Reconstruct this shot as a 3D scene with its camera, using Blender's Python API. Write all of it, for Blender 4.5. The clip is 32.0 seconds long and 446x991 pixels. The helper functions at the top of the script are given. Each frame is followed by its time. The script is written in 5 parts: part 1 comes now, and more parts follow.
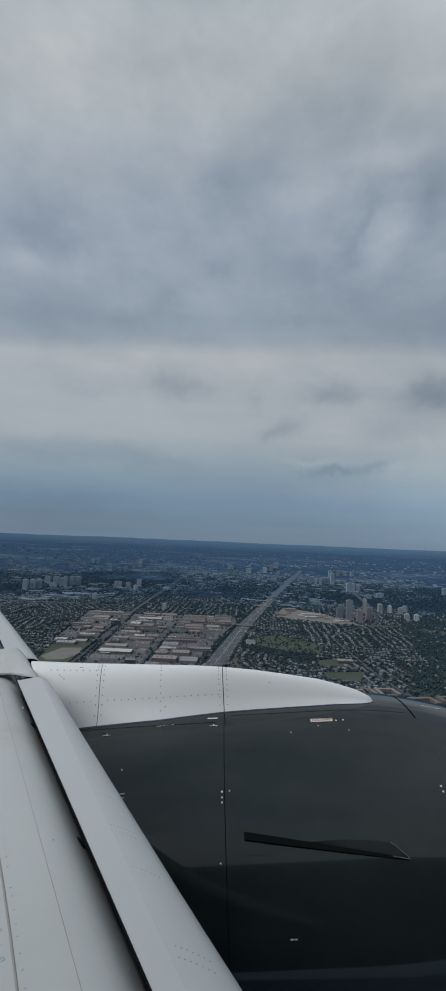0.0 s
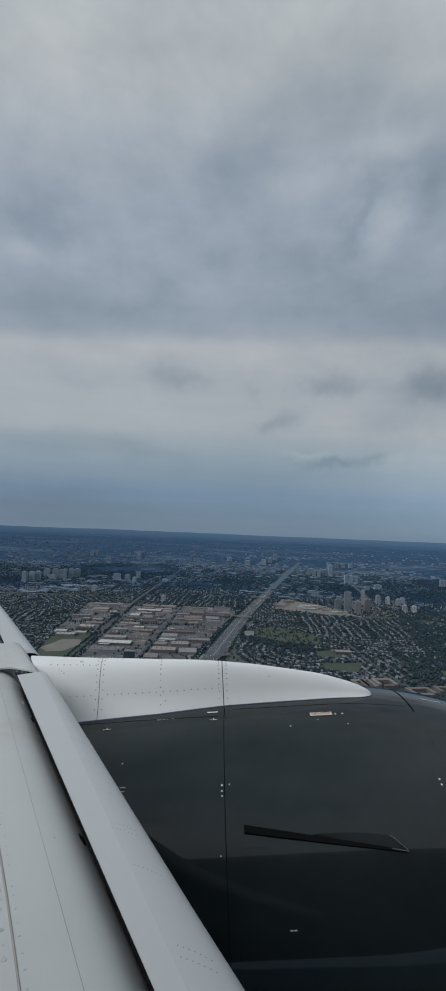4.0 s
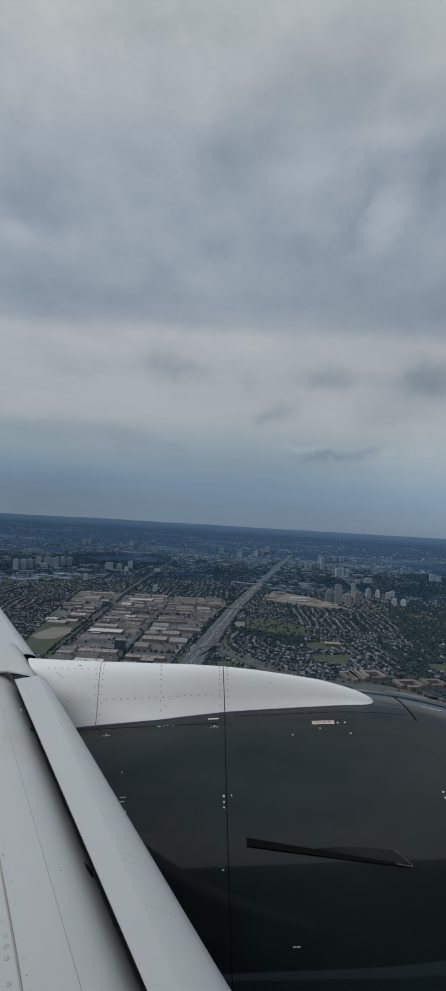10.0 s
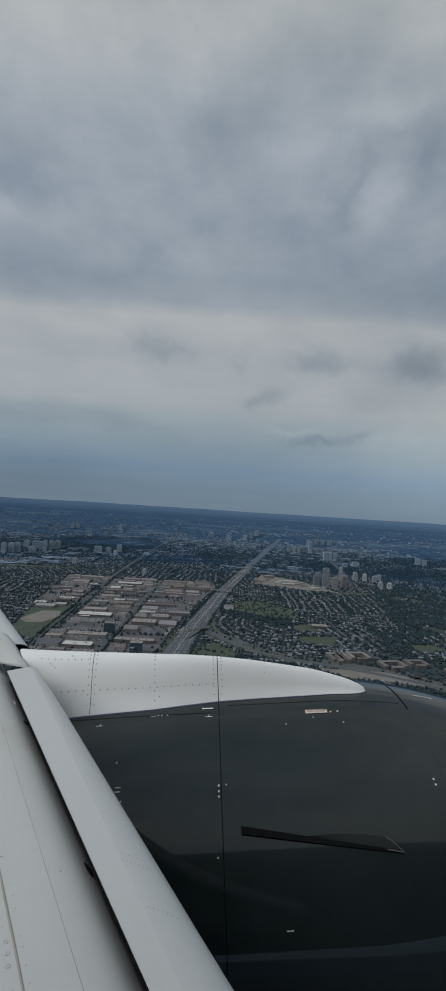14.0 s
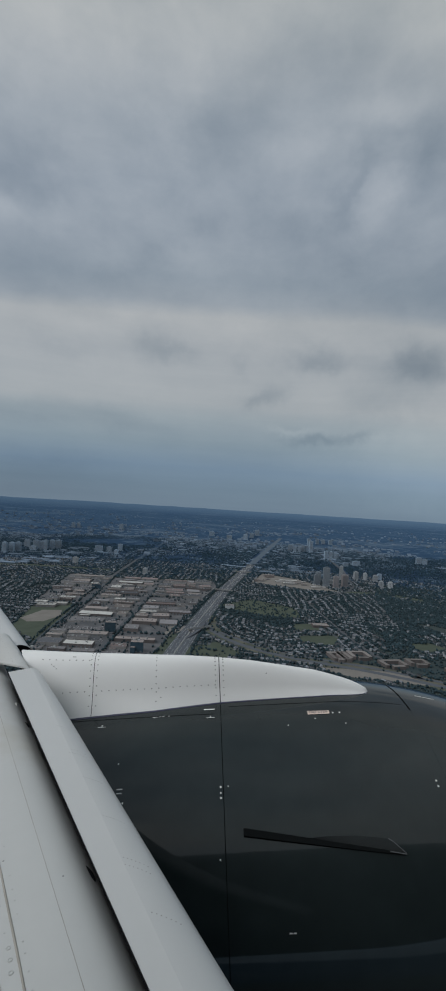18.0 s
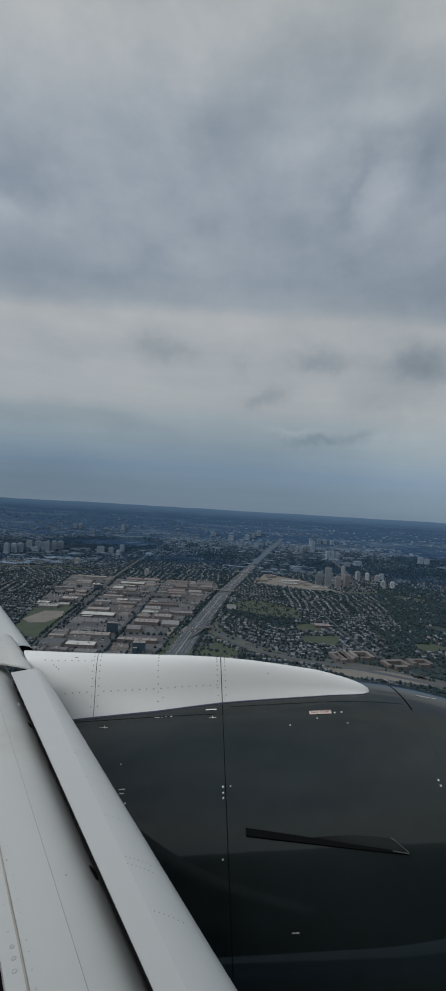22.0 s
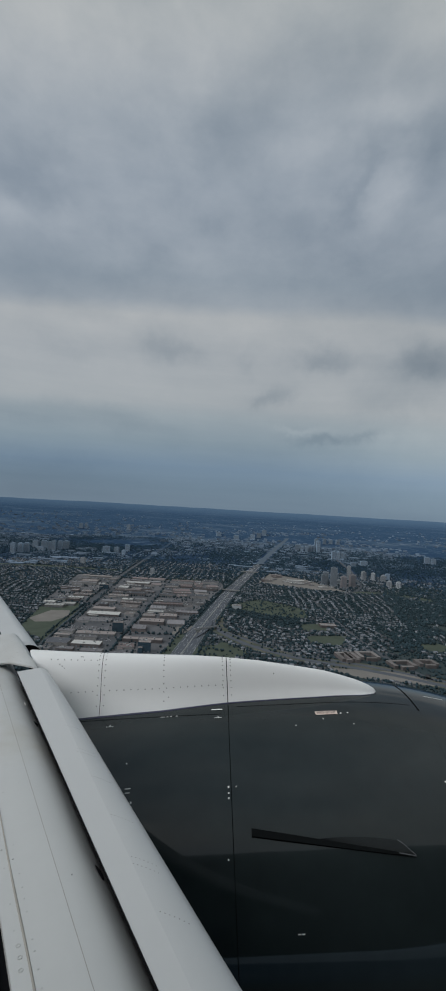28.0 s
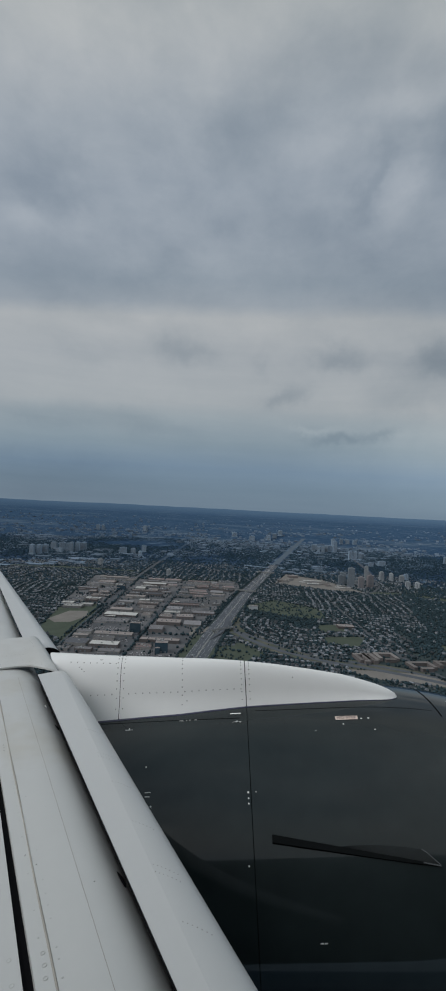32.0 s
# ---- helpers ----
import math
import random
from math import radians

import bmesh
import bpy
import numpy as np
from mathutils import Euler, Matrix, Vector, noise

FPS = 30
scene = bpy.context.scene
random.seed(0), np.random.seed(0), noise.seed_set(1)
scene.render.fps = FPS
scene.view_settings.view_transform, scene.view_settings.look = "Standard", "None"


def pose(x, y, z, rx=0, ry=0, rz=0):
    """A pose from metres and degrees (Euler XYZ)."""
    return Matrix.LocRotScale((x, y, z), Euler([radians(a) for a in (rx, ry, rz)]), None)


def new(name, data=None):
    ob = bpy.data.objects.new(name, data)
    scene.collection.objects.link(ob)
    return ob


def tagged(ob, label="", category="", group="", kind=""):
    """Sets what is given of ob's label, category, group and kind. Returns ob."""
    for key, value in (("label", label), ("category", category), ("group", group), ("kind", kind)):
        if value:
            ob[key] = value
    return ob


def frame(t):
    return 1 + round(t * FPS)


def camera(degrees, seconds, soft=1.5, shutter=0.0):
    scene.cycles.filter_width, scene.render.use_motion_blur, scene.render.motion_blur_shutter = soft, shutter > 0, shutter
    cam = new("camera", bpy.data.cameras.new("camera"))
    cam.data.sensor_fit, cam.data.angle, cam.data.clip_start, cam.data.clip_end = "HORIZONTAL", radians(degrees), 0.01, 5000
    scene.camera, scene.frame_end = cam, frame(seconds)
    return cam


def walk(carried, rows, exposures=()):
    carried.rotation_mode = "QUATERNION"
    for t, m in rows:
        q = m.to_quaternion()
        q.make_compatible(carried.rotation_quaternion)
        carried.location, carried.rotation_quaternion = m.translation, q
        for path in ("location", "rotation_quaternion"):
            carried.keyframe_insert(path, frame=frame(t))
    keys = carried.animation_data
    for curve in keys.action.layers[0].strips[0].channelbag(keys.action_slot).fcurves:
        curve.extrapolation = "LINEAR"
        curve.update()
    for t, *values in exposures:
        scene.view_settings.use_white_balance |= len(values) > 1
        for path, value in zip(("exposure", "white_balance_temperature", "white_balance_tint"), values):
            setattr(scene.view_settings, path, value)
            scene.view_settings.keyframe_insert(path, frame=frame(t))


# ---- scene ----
cam = camera(53.5, 32.0, soft=2.2)
EYE = 420.0          # height of the window over the ground

PATH = [
    (0, 0.160, -0.132, 419.826, 95.78, -2.46, 2.20),
    (0.5, 0.159, -0.128, 419.827, 95.49, -2.47, 2.18),
    (1, 0.161, -0.128, 419.832, 95.36, -2.44, 2.21),
    (1.5, 0.158, -0.125, 419.835, 95.32, -2.44, 2.12),
    (2, 0.155, -0.125, 419.836, 95.40, -2.49, 2.17),
    (2.5, 0.154, -0.122, 419.836, 95.36, -2.48, 2.20),
    (3, 0.154, -0.125, 419.838, 95.22, -2.49, 2.23),
    (3.5, 0.154, -0.121, 419.842, 94.82, -2.41, 2.24),
    (5.5, 0.144, -0.116, 419.850, 94.76, -2.54, 1.22),
    (6, 0.149, -0.117, 419.848, 95.27, -2.52, 1.36),
    (6.5, 0.130, -0.105, 419.867, 95.18, -2.63, 1.34),
    (7, 0.111, -0.088, 419.885, 95.09, -2.73, 1.27),
    (7.5, 0.102, -0.083, 419.898, 95.35, -2.91, 1.33),
    (8, 0.086, -0.069, 419.913, 94.74, -3.15, 1.38),
    (8.5, 0.079, -0.062, 419.918, 94.22, -3.29, 1.52),
    (9, 0.073, -0.058, 419.928, 93.86, -3.25, 1.42),
    (9.5, 0.065, -0.055, 419.933, 93.63, -3.35, 1.26),
    (10, 0.060, -0.052, 419.938, 93.70, -3.43, 1.12),
    (10.5, 0.048, -0.042, 419.955, 93.58, -3.49, 0.84),
    (11, 0.024, -0.025, 419.974, 93.01, -3.58, 0.09),
    (11.5, 0.025, -0.023, 419.981, 92.86, -3.55, -0.06),
    (12, 0.018, -0.018, 419.983, 92.46, -3.60, -0.13),
    (12.5, 0.019, -0.018, 419.983, 92.15, -3.63, -0.10),
    (13, 0.017, -0.014, 419.984, 91.93, -3.69, -0.11),
    (13.5, 0.018, -0.018, 419.982, 92.04, -3.67, -0.16),
    (14, 0.016, -0.016, 419.985, 91.73, -3.66, -0.26),
    (14.5, 0.014, -0.014, 419.984, 91.50, -3.64, -0.42),
    (16.5, 0.010, -0.009, 419.988, 91.83, -3.63, -0.40),
    (17, 0.010, -0.009, 419.992, 91.63, -3.65, -0.30),
    (17.5, 0.004, -0.008, 419.995, 91.76, -3.68, -0.34),
    (18, 0.008, -0.006, 419.994, 91.63, -3.61, -0.18),
    (18.5, 0.004, -0.003, 419.994, 91.44, -3.71, -0.17),
    (19, 0.003, -0.002, 419.995, 91.40, -3.64, -0.01),
    (19.5, 0.006, -0.004, 419.995, 91.18, -3.56, 0.11),
    (20, -0.000, 0.000, 419.992, 91.10, -3.65, -0.04),
    (20.5, 0.002, -0.001, 419.996, 90.92, -3.60, -0.13),
    (21, 0.006, -0.001, 419.994, 91.15, -3.51, -0.14),
    (21.5, 0.006, -0.005, 419.991, 91.52, -3.51, -0.19),
    (22, 0.010, -0.011, 419.993, 91.67, -3.41, 0.02),
    (22.5, 0.012, -0.009, 419.988, 91.79, -3.44, 0.28),
    (23, 0.007, -0.008, 419.987, 91.56, -3.41, 0.41),
    (23.5, 0.013, -0.006, 419.987, 91.35, -3.24, 0.53),
    (24, 0.012, -0.004, 419.988, 91.17, -3.21, 0.47),
    (24.5, 0.008, -0.007, 419.990, 90.62, -3.22, 0.38),
    (25, 0.007, -0.005, 419.988, 90.89, -3.23, 0.14),
    (25.5, 0.002, -0.001, 419.991, 91.22, -3.21, -0.07),
    (27.5, 0.004, 0.001, 419.996, 90.89, -3.28, 0.35),
    (28, 0.009, -0.006, 419.993, 91.60, -3.39, 0.70),
    (28.5, 0.003, 0.000, 419.993, 91.45, -3.23, 1.15),
    (29, -0.000, 0.009, 420.001, 90.32, -3.04, 1.52),
    (29.5, 0.001, 0.002, 420.001, 90.94, -2.94, 1.74),
    (30, 0.004, -0.001, 420.002, 91.66, -2.86, 1.83),
    (30.5, 0.002, 0.001, 420.003, 92.06, -2.93, 1.99),
    (31, 0.000, -0.000, 420.007, 91.77, -2.80, 2.22),
    (31.5, -0.004, 0.007, 420.006, 91.35, -2.87, 2.53),
    (32, -0.003, 0.003, 420.011, 91.57, -2.95, 2.71),
]

walk(cam, [(t, pose(*p)) for t, *p in PATH],
     [(0, .05, 6240, 10), (6, .05, 6270, 10), (10, .03, 6340, 10), (14, 0.0, 6410, 10), (22, 0.0, 6430, 10), (32, 0.0, 6430, 10)])

# ---- daylight: a closed overcast sky and a weak, wide sun behind the clouds ----
world = bpy.data.worlds.new("overcast_sky")
scene.world = world
world.use_nodes = True


def overcast(nt):
    nd, ln = nt.nodes, nt.links
    nd.clear()
    out = nd.new("ShaderNodeOutputWorld")
    tc = nd.new("ShaderNodeTexCoord")
    sep = nd.new("ShaderNodeSeparateXYZ")
    ln.new(tc.outputs["Generated"], sep.inputs[0])

    def m(op, a, b=None, clamp=False):
        n = nd.new("ShaderNodeMath")
        n.operation, n.use_clamp = op, clamp
        for k, v in enumerate((a, b)):
            if v is None:
                continue
            if isinstance(v, (int, float)):
                n.inputs[k].default_value = v
            else:
                ln.new(v, n.inputs[k])
        return n.outputs[0]

    x, y, z = sep.outputs
    zz = m("ADD", m("MAXIMUM", z, 0.0), 0.16)
    comb = nd.new("ShaderNodeCombineXYZ")
    ln.new(m("DIVIDE", x, zz), comb.inputs[0])
    ln.new(m("DIVIDE", y, zz), comb.inputs[1])

    def fbm(scale, detail, rough, offset, stretch=(1, 1, 1), warp=0.0, deck=True):
        mp = nd.new("ShaderNodeMapping")
        mp.inputs["Location"].default_value, mp.inputs["Scale"].default_value = offset, stretch
        ln.new(comb.outputs[0] if deck else tc.outputs["Generated"], mp.inputs[0])
        n = nd.new("ShaderNodeTexNoise")
        n.inputs["Scale"].default_value, n.inputs["Detail"].default_value = scale, detail
        n.inputs["Roughness"].default_value, n.inputs["Distortion"].default_value = rough, warp
        ln.new(mp.outputs[0], n.inputs["Vector"])
        return n.outputs[0]

    # bands of cloud run parallel to the flight, so they arch over the view
    flat = m("SQRT", m("MAXIMUM", m("SUBTRACT", 1.0, m("MULTIPLY", x, x)), 0.05))
    arch = m("DIVIDE", z, flat)
    wob = m("MULTIPLY", m("SUBTRACT", fbm(4.0, 4, 0.55, (3, 1, 0), (1, 1, 2), 0.0, False), 0.5), 0.05)
    level = m("ADD", arch, m("MULTIPLY", wob, m("ADD", m("MAXIMUM", z, 0.0), 0.35)))
    ramp = nd.new("ShaderNodeValToRGB")
    ln.new(level, ramp.inputs[0])
    stops = SKY_STOPS
    el = ramp.color_ramp.elements
    while len(el) < len(stops):
        el.new(0.5)
    for e, (p, c) in zip(el, stops):
        e.position, e.color = p, (*c, 1)
    big = m("SUBTRACT", fbm(2.1, 5, 0.5, (7.3, 2.1, 0.4), (1, 1, 1.7), 0.1, False), 0.5)
    mid = m("SUBTRACT", fbm(5.2, 5, 0.55, (1.3, 5.1, 2.2), (1, 1, 1.8), 0.15, False), 0.5)
    veil = m("SUBTRACT", fbm(1.6, 5, 0.5, (4.1, 0.6, 0), (1, 0.8, 1), 0.2), 0.5)
    amount = m("ADD", m("MULTIPLY", m("MULTIPLY", m("SUBTRACT", z, 0.30), 5.0, True), 0.72), m("MULTIPLY", m("MULTIPLY", m("SUBTRACT", z, 0.02), 6.0, True), 0.28))
    fine = m("SUBTRACT", fbm(13.0, 6, 0.6, (5.5, 3.3, 1.9), (1, 1, 1.5), 0.3, False), 0.5)
    shade = m("ADD", m("ADD", m("MULTIPLY", big, 0.38), m("MULTIPLY", mid, 0.52)), m("ADD", m("MULTIPLY", veil, 0.12), m("MULTIPLY", fine, 0.22)))
    shade = m("ADD", m("MULTIPLY", shade, amount), 1.0)
    # thin level streaks in the low haze
    streak = m("SUBTRACT", fbm(2.2, 5, 0.6, (2.7, 8.8, 1.1), (1, 1, 13), 0.0, False), 0.5)
    shade = m("ADD", shade, m("MULTIPLY", m("MULTIPLY", streak, 0.2), m("SUBTRACT", 1.0, amount)))
    # single clouds with ragged edges
    ahead = m("MAXIMUM", y, 0.05)
    plane = nd.new("ShaderNodeCombineXYZ")
    ln.new(m("DIVIDE", x, ahead), plane.inputs[0])
    ln.new(m("DIVIDE", z, ahead), plane.inputs[1])

    def ragged(scale, size, src):
        n = nd.new("ShaderNodeTexNoise")
        n.inputs["Scale"].default_value, n.inputs["Detail"].default_value, n.inputs["Roughness"].default_value = scale, 4, 0.6
        ln.new(tc.outputs["Generated"], n.inputs["Vector"])
        c, a_ = nd.new("ShaderNodeVectorMath"), nd.new("ShaderNodeVectorMath")
        c.operation, a_.operation = "SUBTRACT", "MULTIPLY_ADD"
        ln.new(n.outputs["Color"], c.inputs[0])
        c.inputs[1].default_value = (.5, .5, .5)
        ln.new(c.outputs[0], a_.inputs[0])
        a_.inputs[1].default_value = (size, size * .6, 0)
        ln.new(src, a_.inputs[2])
        return a_.outputs[0]

    torn = ragged(9.0, 0.17, plane.outputs[0])
    for u0, v0, wu, wv, lean, dep in DARK_CLOUDS + LIGHT_CLOUDS + LOW_SCRAPS:
        mp = nd.new("ShaderNodeMapping")
        mp.vector_type = "TEXTURE"
        mp.inputs["Location"].default_value, mp.inputs["Rotation"].default_value = (u0, v0, 0), (0, 0, radians(lean))
        mp.inputs["Scale"].default_value = (wu, wv, 1)
        ln.new(torn, mp.inputs[0])
        r2 = nd.new("ShaderNodeVectorMath")
        r2.operation = "DOT_PRODUCT"
        ln.new(mp.outputs[0], r2.inputs[0])
        ln.new(mp.outputs[0], r2.inputs[1])
        shade = m("SUBTRACT", shade, m("MULTIPLY", m("POWER", .3679, r2.outputs["Value"]), dep * CLOUD_DEPTH))
    # unseen sky overhead is dimmed aft, to darken the aft cowl's reflection
    over = m("MULTIPLY", m("SUBTRACT", z, 0.78), 6.0, True)
    shade = m("ADD", shade, m("MULTIPLY", over, m("MAXIMUM", m("MULTIPLY", m("SUBTRACT", x, 0.35), 0.8), -0.35)))
    # unseen sky on the cabin side is brightened, to light the pylon's flank
    glow = m("MAXIMUM", m("SUBTRACT", m("MULTIPLY", y, -0.85), m("MULTIPLY", x, 0.35)), 0.0)
    glow = m("MULTIPLY", glow, m("MULTIPLY", z, 3.0, True))
    mul = nd.new("ShaderNodeMix")
    mul.data_type, mul.blend_type = "RGBA", "MULTIPLY"
    mul.inputs["Factor"].default_value = 1.0
    ln.new(ramp.outputs[0], mul.inputs["A"])
    tint = nd.new("ShaderNodeCombineXYZ")
    ln.new(m("POWER", shade, 1.2), tint.inputs[0])
    ln.new(shade, tint.inputs[1])
    ln.new(m("POWER", shade, 0.82), tint.inputs[2])
    ln.new(tint.outputs[0], mul.inputs["B"])
    clouds = nd.new("ShaderNodeBackground")
    ln.new(mul.outputs["Result"], clouds.inputs[0])
    ln.new(m("MULTIPLY", m("ADD", m("MULTIPLY", glow, CABIN_SIDE_GAIN), 1.0), SKY_GAIN), clouds.inputs[1])
    sky = nd.new("ShaderNodeTexSky")
    sky.sky_type, sky.sun_disc = "NISHITA", False
    sky.sun_elevation, sky.sun_rotation = radians(40), radians(298)
    blue = nd.new("ShaderNodeBackground")
    ln.new(sky.outputs[0], blue.inputs[0])
    blue.inputs[1].default_value = 0.06
    mix = nd.new("ShaderNodeMixShader")
    mix.inputs[0].default_value = 0.06
    ln.new(clouds.outputs[0], mix.inputs[1])
    ln.new(blue.outputs[0], mix.inputs[2])
    ln.new(mix.outputs[0], out.inputs[0])


SKY_GAIN = 1.15
CABIN_SIDE_GAIN = 0.35
CLOUD_DEPTH = 1.25
SKY_STOPS = [(0, (0.133, 0.190, 0.248)), (0.045, (0.135, 0.196, 0.259)), (0.087, (0.148, 0.213, 0.287)), (0.143, (0.196, 0.252, 0.295)),
             (0.198, (0.263, 0.307, 0.333)), (0.23, (0.320, 0.346, 0.360)), (0.33, (0.342, 0.364, 0.378)), (0.4, (0.355, 0.374, 0.383)),
             (0.425, (0.267, 0.303, 0.337)), (0.46, (0.237, 0.279, 0.320)), (0.52, (0.259, 0.299, 0.342)), (0.6, (0.267, 0.307, 0.351)),
             (0.67, (0.287, 0.324, 0.360)), (0.72, (0.316, 0.346, 0.369)), (0.77, (0.360, 0.383, 0.388)), (0.87, (0.438, 0.475, 0.480)),
             (1, (0.508, 0.572, 0.602))]
# clouds by their place on a plane straight abeam: across, up, half widths, lean, depth of shade
DARK_CLOUDS = [(-0.520, 0.770, 0.108, 0.080, -23, 0.13), (-0.413, 0.703, 0.131, 0.060, -18, 0.09), (-0.060, 0.881, 0.086, 0.076, -3, 0.10), (-0.062,
     0.799, 0.073, 0.080, -3, 0.07), (-0.074, 0.636, 0.054, 0.032, -3, 0.12), (-0.195, 0.717, 0.105, 0.048, -18, 0.07), (0.441, 0.846, 0.075, 0.152,
     -3, 0.18), (0.342, 0.862, 0.113, 0.065, 17, 0.12), (0.250, 0.767, 0.023, 0.118, -17, 0.12), (0.209, 1.029, 0.164, 0.082, -3, 0.08), (0.335,
     0.603, 0.150, 0.117, -3, 0.07), (-0.326, 0.502, 0.240, 0.064, -6, 0.09), (0.398, 0.504, 0.152, 0.064, -7, 0.08), (-0.201, 0.591, 0.066, 0.031,
     -3, 0.07), (0.055, 0.911, 0.058, 0.105, -3, 0.05), (0.083, 0.690, 0.104, 0.076, -23, 0.05)]
LIGHT_CLOUDS = [(-0.395, 0.652, 0.055, 0.069, -3, -0.11), (-0.526, 0.659, 0.072, 0.045, -13, -0.10), (-0.186, 0.844, 0.037, 0.103, 27, -0.07),
     (-0.291, 1.054, 0.228, 0.151, -3, -0.08), (-0.500, 1.101, 0.191, 0.190, -3, -0.05), (0.322, 0.750, 0.054, 0.098, -15, -0.13), (0.259, 0.924,
     0.105, 0.042, 29, -0.09), (0.352, 0.960, 0.119, 0.038, 5, -0.08), (-0.089, 0.539, 0.065, 0.048, -3, -0.07), (0.458, 0.692, 0.063, 0.042, -3,
     -0.09), (-0.289, 0.593, 0.056, 0.039, -3, -0.07), (-0.093, 0.708, 0.105, 0.051, -43, -0.06), (0.014, 1.104, 0.128, 0.190, -3, -0.03), (0.121,
     0.781, 0.091, 0.092, -3, -0.04)]
LOW_SCRAPS = [(-0.168, 0.354, 0.067, 0.032, -11, 0.17), (-0.394, 0.344, 0.113, 0.032, -3, 0.08), (0.204, 0.352, 0.064, 0.026, 1, 0.19), (0.423, 0.350,
     0.094, 0.043, -3, 0.30), (0.087, 0.263, 0.050, 0.021, 19, 0.16), (0.346, 0.268, 0.089, 0.046, 19, 0.11), (0.028, 0.335, 0.024, 0.025, -3, 0.06),
     (-0.463, 0.202, 0.20, 0.026, -10, 0.08), (-0.275, 0.188, 0.15, 0.022, -12, 0.06), (0.163, 0.189, 0.044, 0.007, 2, -0.10), (0.205, 0.170, 0.049,
     0.013, -3, 0.17), (0.293, 0.184, 0.061, 0.012, 9, 0.16), (-0.466, 0.051, 0.272, 0.064, -7, 0.13), (0.475,
     0.115, 0.245, 0.110, -3, -0.26)]
overcast(world.node_tree)

sun = new("sun", bpy.data.lights.new("sun", "SUN"))
sun.data.energy, sun.data.angle, sun.data.color = 1.65, radians(40), (1.0, 0.99, 0.97)
sun.matrix_world = pose(0, 0, 900, 50, 0, -62)

# ---- materials ----


def material(name, colour, rough=0.6, metal=0.0, vary=0.12, scale=2.0, fine=30.0, bump=0.0, bump_scale=60.0, coat=0.0,
             island=0.0, each=0.0, second=None, second_at=0.5, spec=0.5):
    """A surface with variation at two scales; island and each vary it piece by piece, second is a second colour in blotches."""
    mt = bpy.data.materials.new(name)
    mt.use_nodes = True
    nt = mt.node_tree
    nd, ln = nt.nodes, nt.links
    bs = nd["Principled BSDF"]
    tc = nd.new("ShaderNodeTexCoord")

    def nz(s, d, r=0.55):
        n = nd.new("ShaderNodeTexNoise")
        n.inputs["Scale"].default_value, n.inputs["Detail"].default_value, n.inputs["Roughness"].default_value = s, d, r
        ln.new(tc.outputs["Object"], n.inputs["Vector"])
        return n.outputs[0]

    def mth(op, a, b):
        n = nd.new("ShaderNodeMath")
        n.operation = op
        for k, v in enumerate((a, b)):
            if isinstance(v, (int, float)):
                n.inputs[k].default_value = v
            else:
                ln.new(v, n.inputs[k])
        return n.outputs[0]

    base = None
    if second:
        cr = nd.new("ShaderNodeValToRGB")
        cr.color_ramp.elements[0].position, cr.color_ramp.elements[1].position = second_at - .07, second_at + .07
        cr.color_ramp.elements[0].color, cr.color_ramp.elements[1].color = (*colour, 1), (*second, 1)
        ln.new(nz(scale * 0.7, 5), cr.inputs[0])
        base = cr.outputs[0]
    val = mth("ADD", mth("MULTIPLY", mth("SUBTRACT", nz(scale, 4), .5), vary * 2), mth("MULTIPLY", mth("SUBTRACT", nz(fine, 3), .5), vary))
    if island:
        gm = nd.new("ShaderNodeNewGeometry")
        val = mth("ADD", val, mth("MULTIPLY", mth("SUBTRACT", gm.outputs["Random Per Island"], .5), island * 2))
    if each:
        oi = nd.new("ShaderNodeObjectInfo")
        val = mth("ADD", val, mth("MULTIPLY", mth("SUBTRACT", oi.outputs["Random"], .5), each * 2))
    val = mth("MAXIMUM", mth("ADD", val, 1.0), 0.1)
    mul = nd.new("ShaderNodeMix")
    mul.data_type, mul.blend_type = "RGBA", "MULTIPLY"
    mul.inputs["Factor"].default_value = 1.0
    mul.inputs["A"].default_value = (*colour, 1)
    if base:
        ln.new(base, mul.inputs["A"])
    ln.new(val, mul.inputs["B"])
    ln.new(mul.outputs["Result"], bs.inputs["Base Color"])
    ro = mth("ADD", mth("MULTIPLY", mth("SUBTRACT", nz(fine * .5, 3), .5), .16 * (rough > .07)), rough)
    ln.new(ro, bs.inputs["Roughness"])
    bs.inputs["Metallic"].default_value = metal
    bs.inputs["Coat Weight"].default_value = coat
    bs.inputs["Coat Roughness"].default_value = 0.08
    bs.inputs["Specular IOR Level"].default_value = spec
    if bump:
        bp = nd.new("ShaderNodeBump")
        bp.inputs["Strength"].default_value, bp.inputs["Distance"].default_value = bump, 0.004
        ln.new(nz(bump_scale, 4), bp.inputs["Height"])
        ln.new(bp.outputs[0], bs.inputs["Normal"])
    return mt


WHITE = material("white_aircraft_paint", (.73, .728, .718), .33, vary=.035, scale=1.6, fine=14, bump=.06, bump_scale=9, coat=.25)
WING_GREY = material("pale_grey_wing_paint", (.492, .492, .482), .42, vary=.05, scale=2.2, fine=18, bump=.07, bump_scale=12,
                     second=(.445, .438, .42), second_at=.62)
SLAT_GREY = material("grey_slat_paint", (.468, .471, .468), .38, vary=.035, scale=1.4, fine=16, bump=.05, bump_scale=10)
BLACK = material("black_gloss_cowl_paint", (.014, .0192, .0202), .03, vary=.4, scale=1.2, fine=8, bump=.012, bump_scale=5, spec=.40)
# near-black for joints, and for shade painted into gaps and hollows
SEAM_SHADE = material("dark_seam_and_shade", (.004, .004, .005), .8, vary=.1, spec=.08)
# strake black paints shade and a dark reflection
CHINE = material("strake_painted_shade", (.006, .0072, .0078), .8, vary=.2, spec=.06)
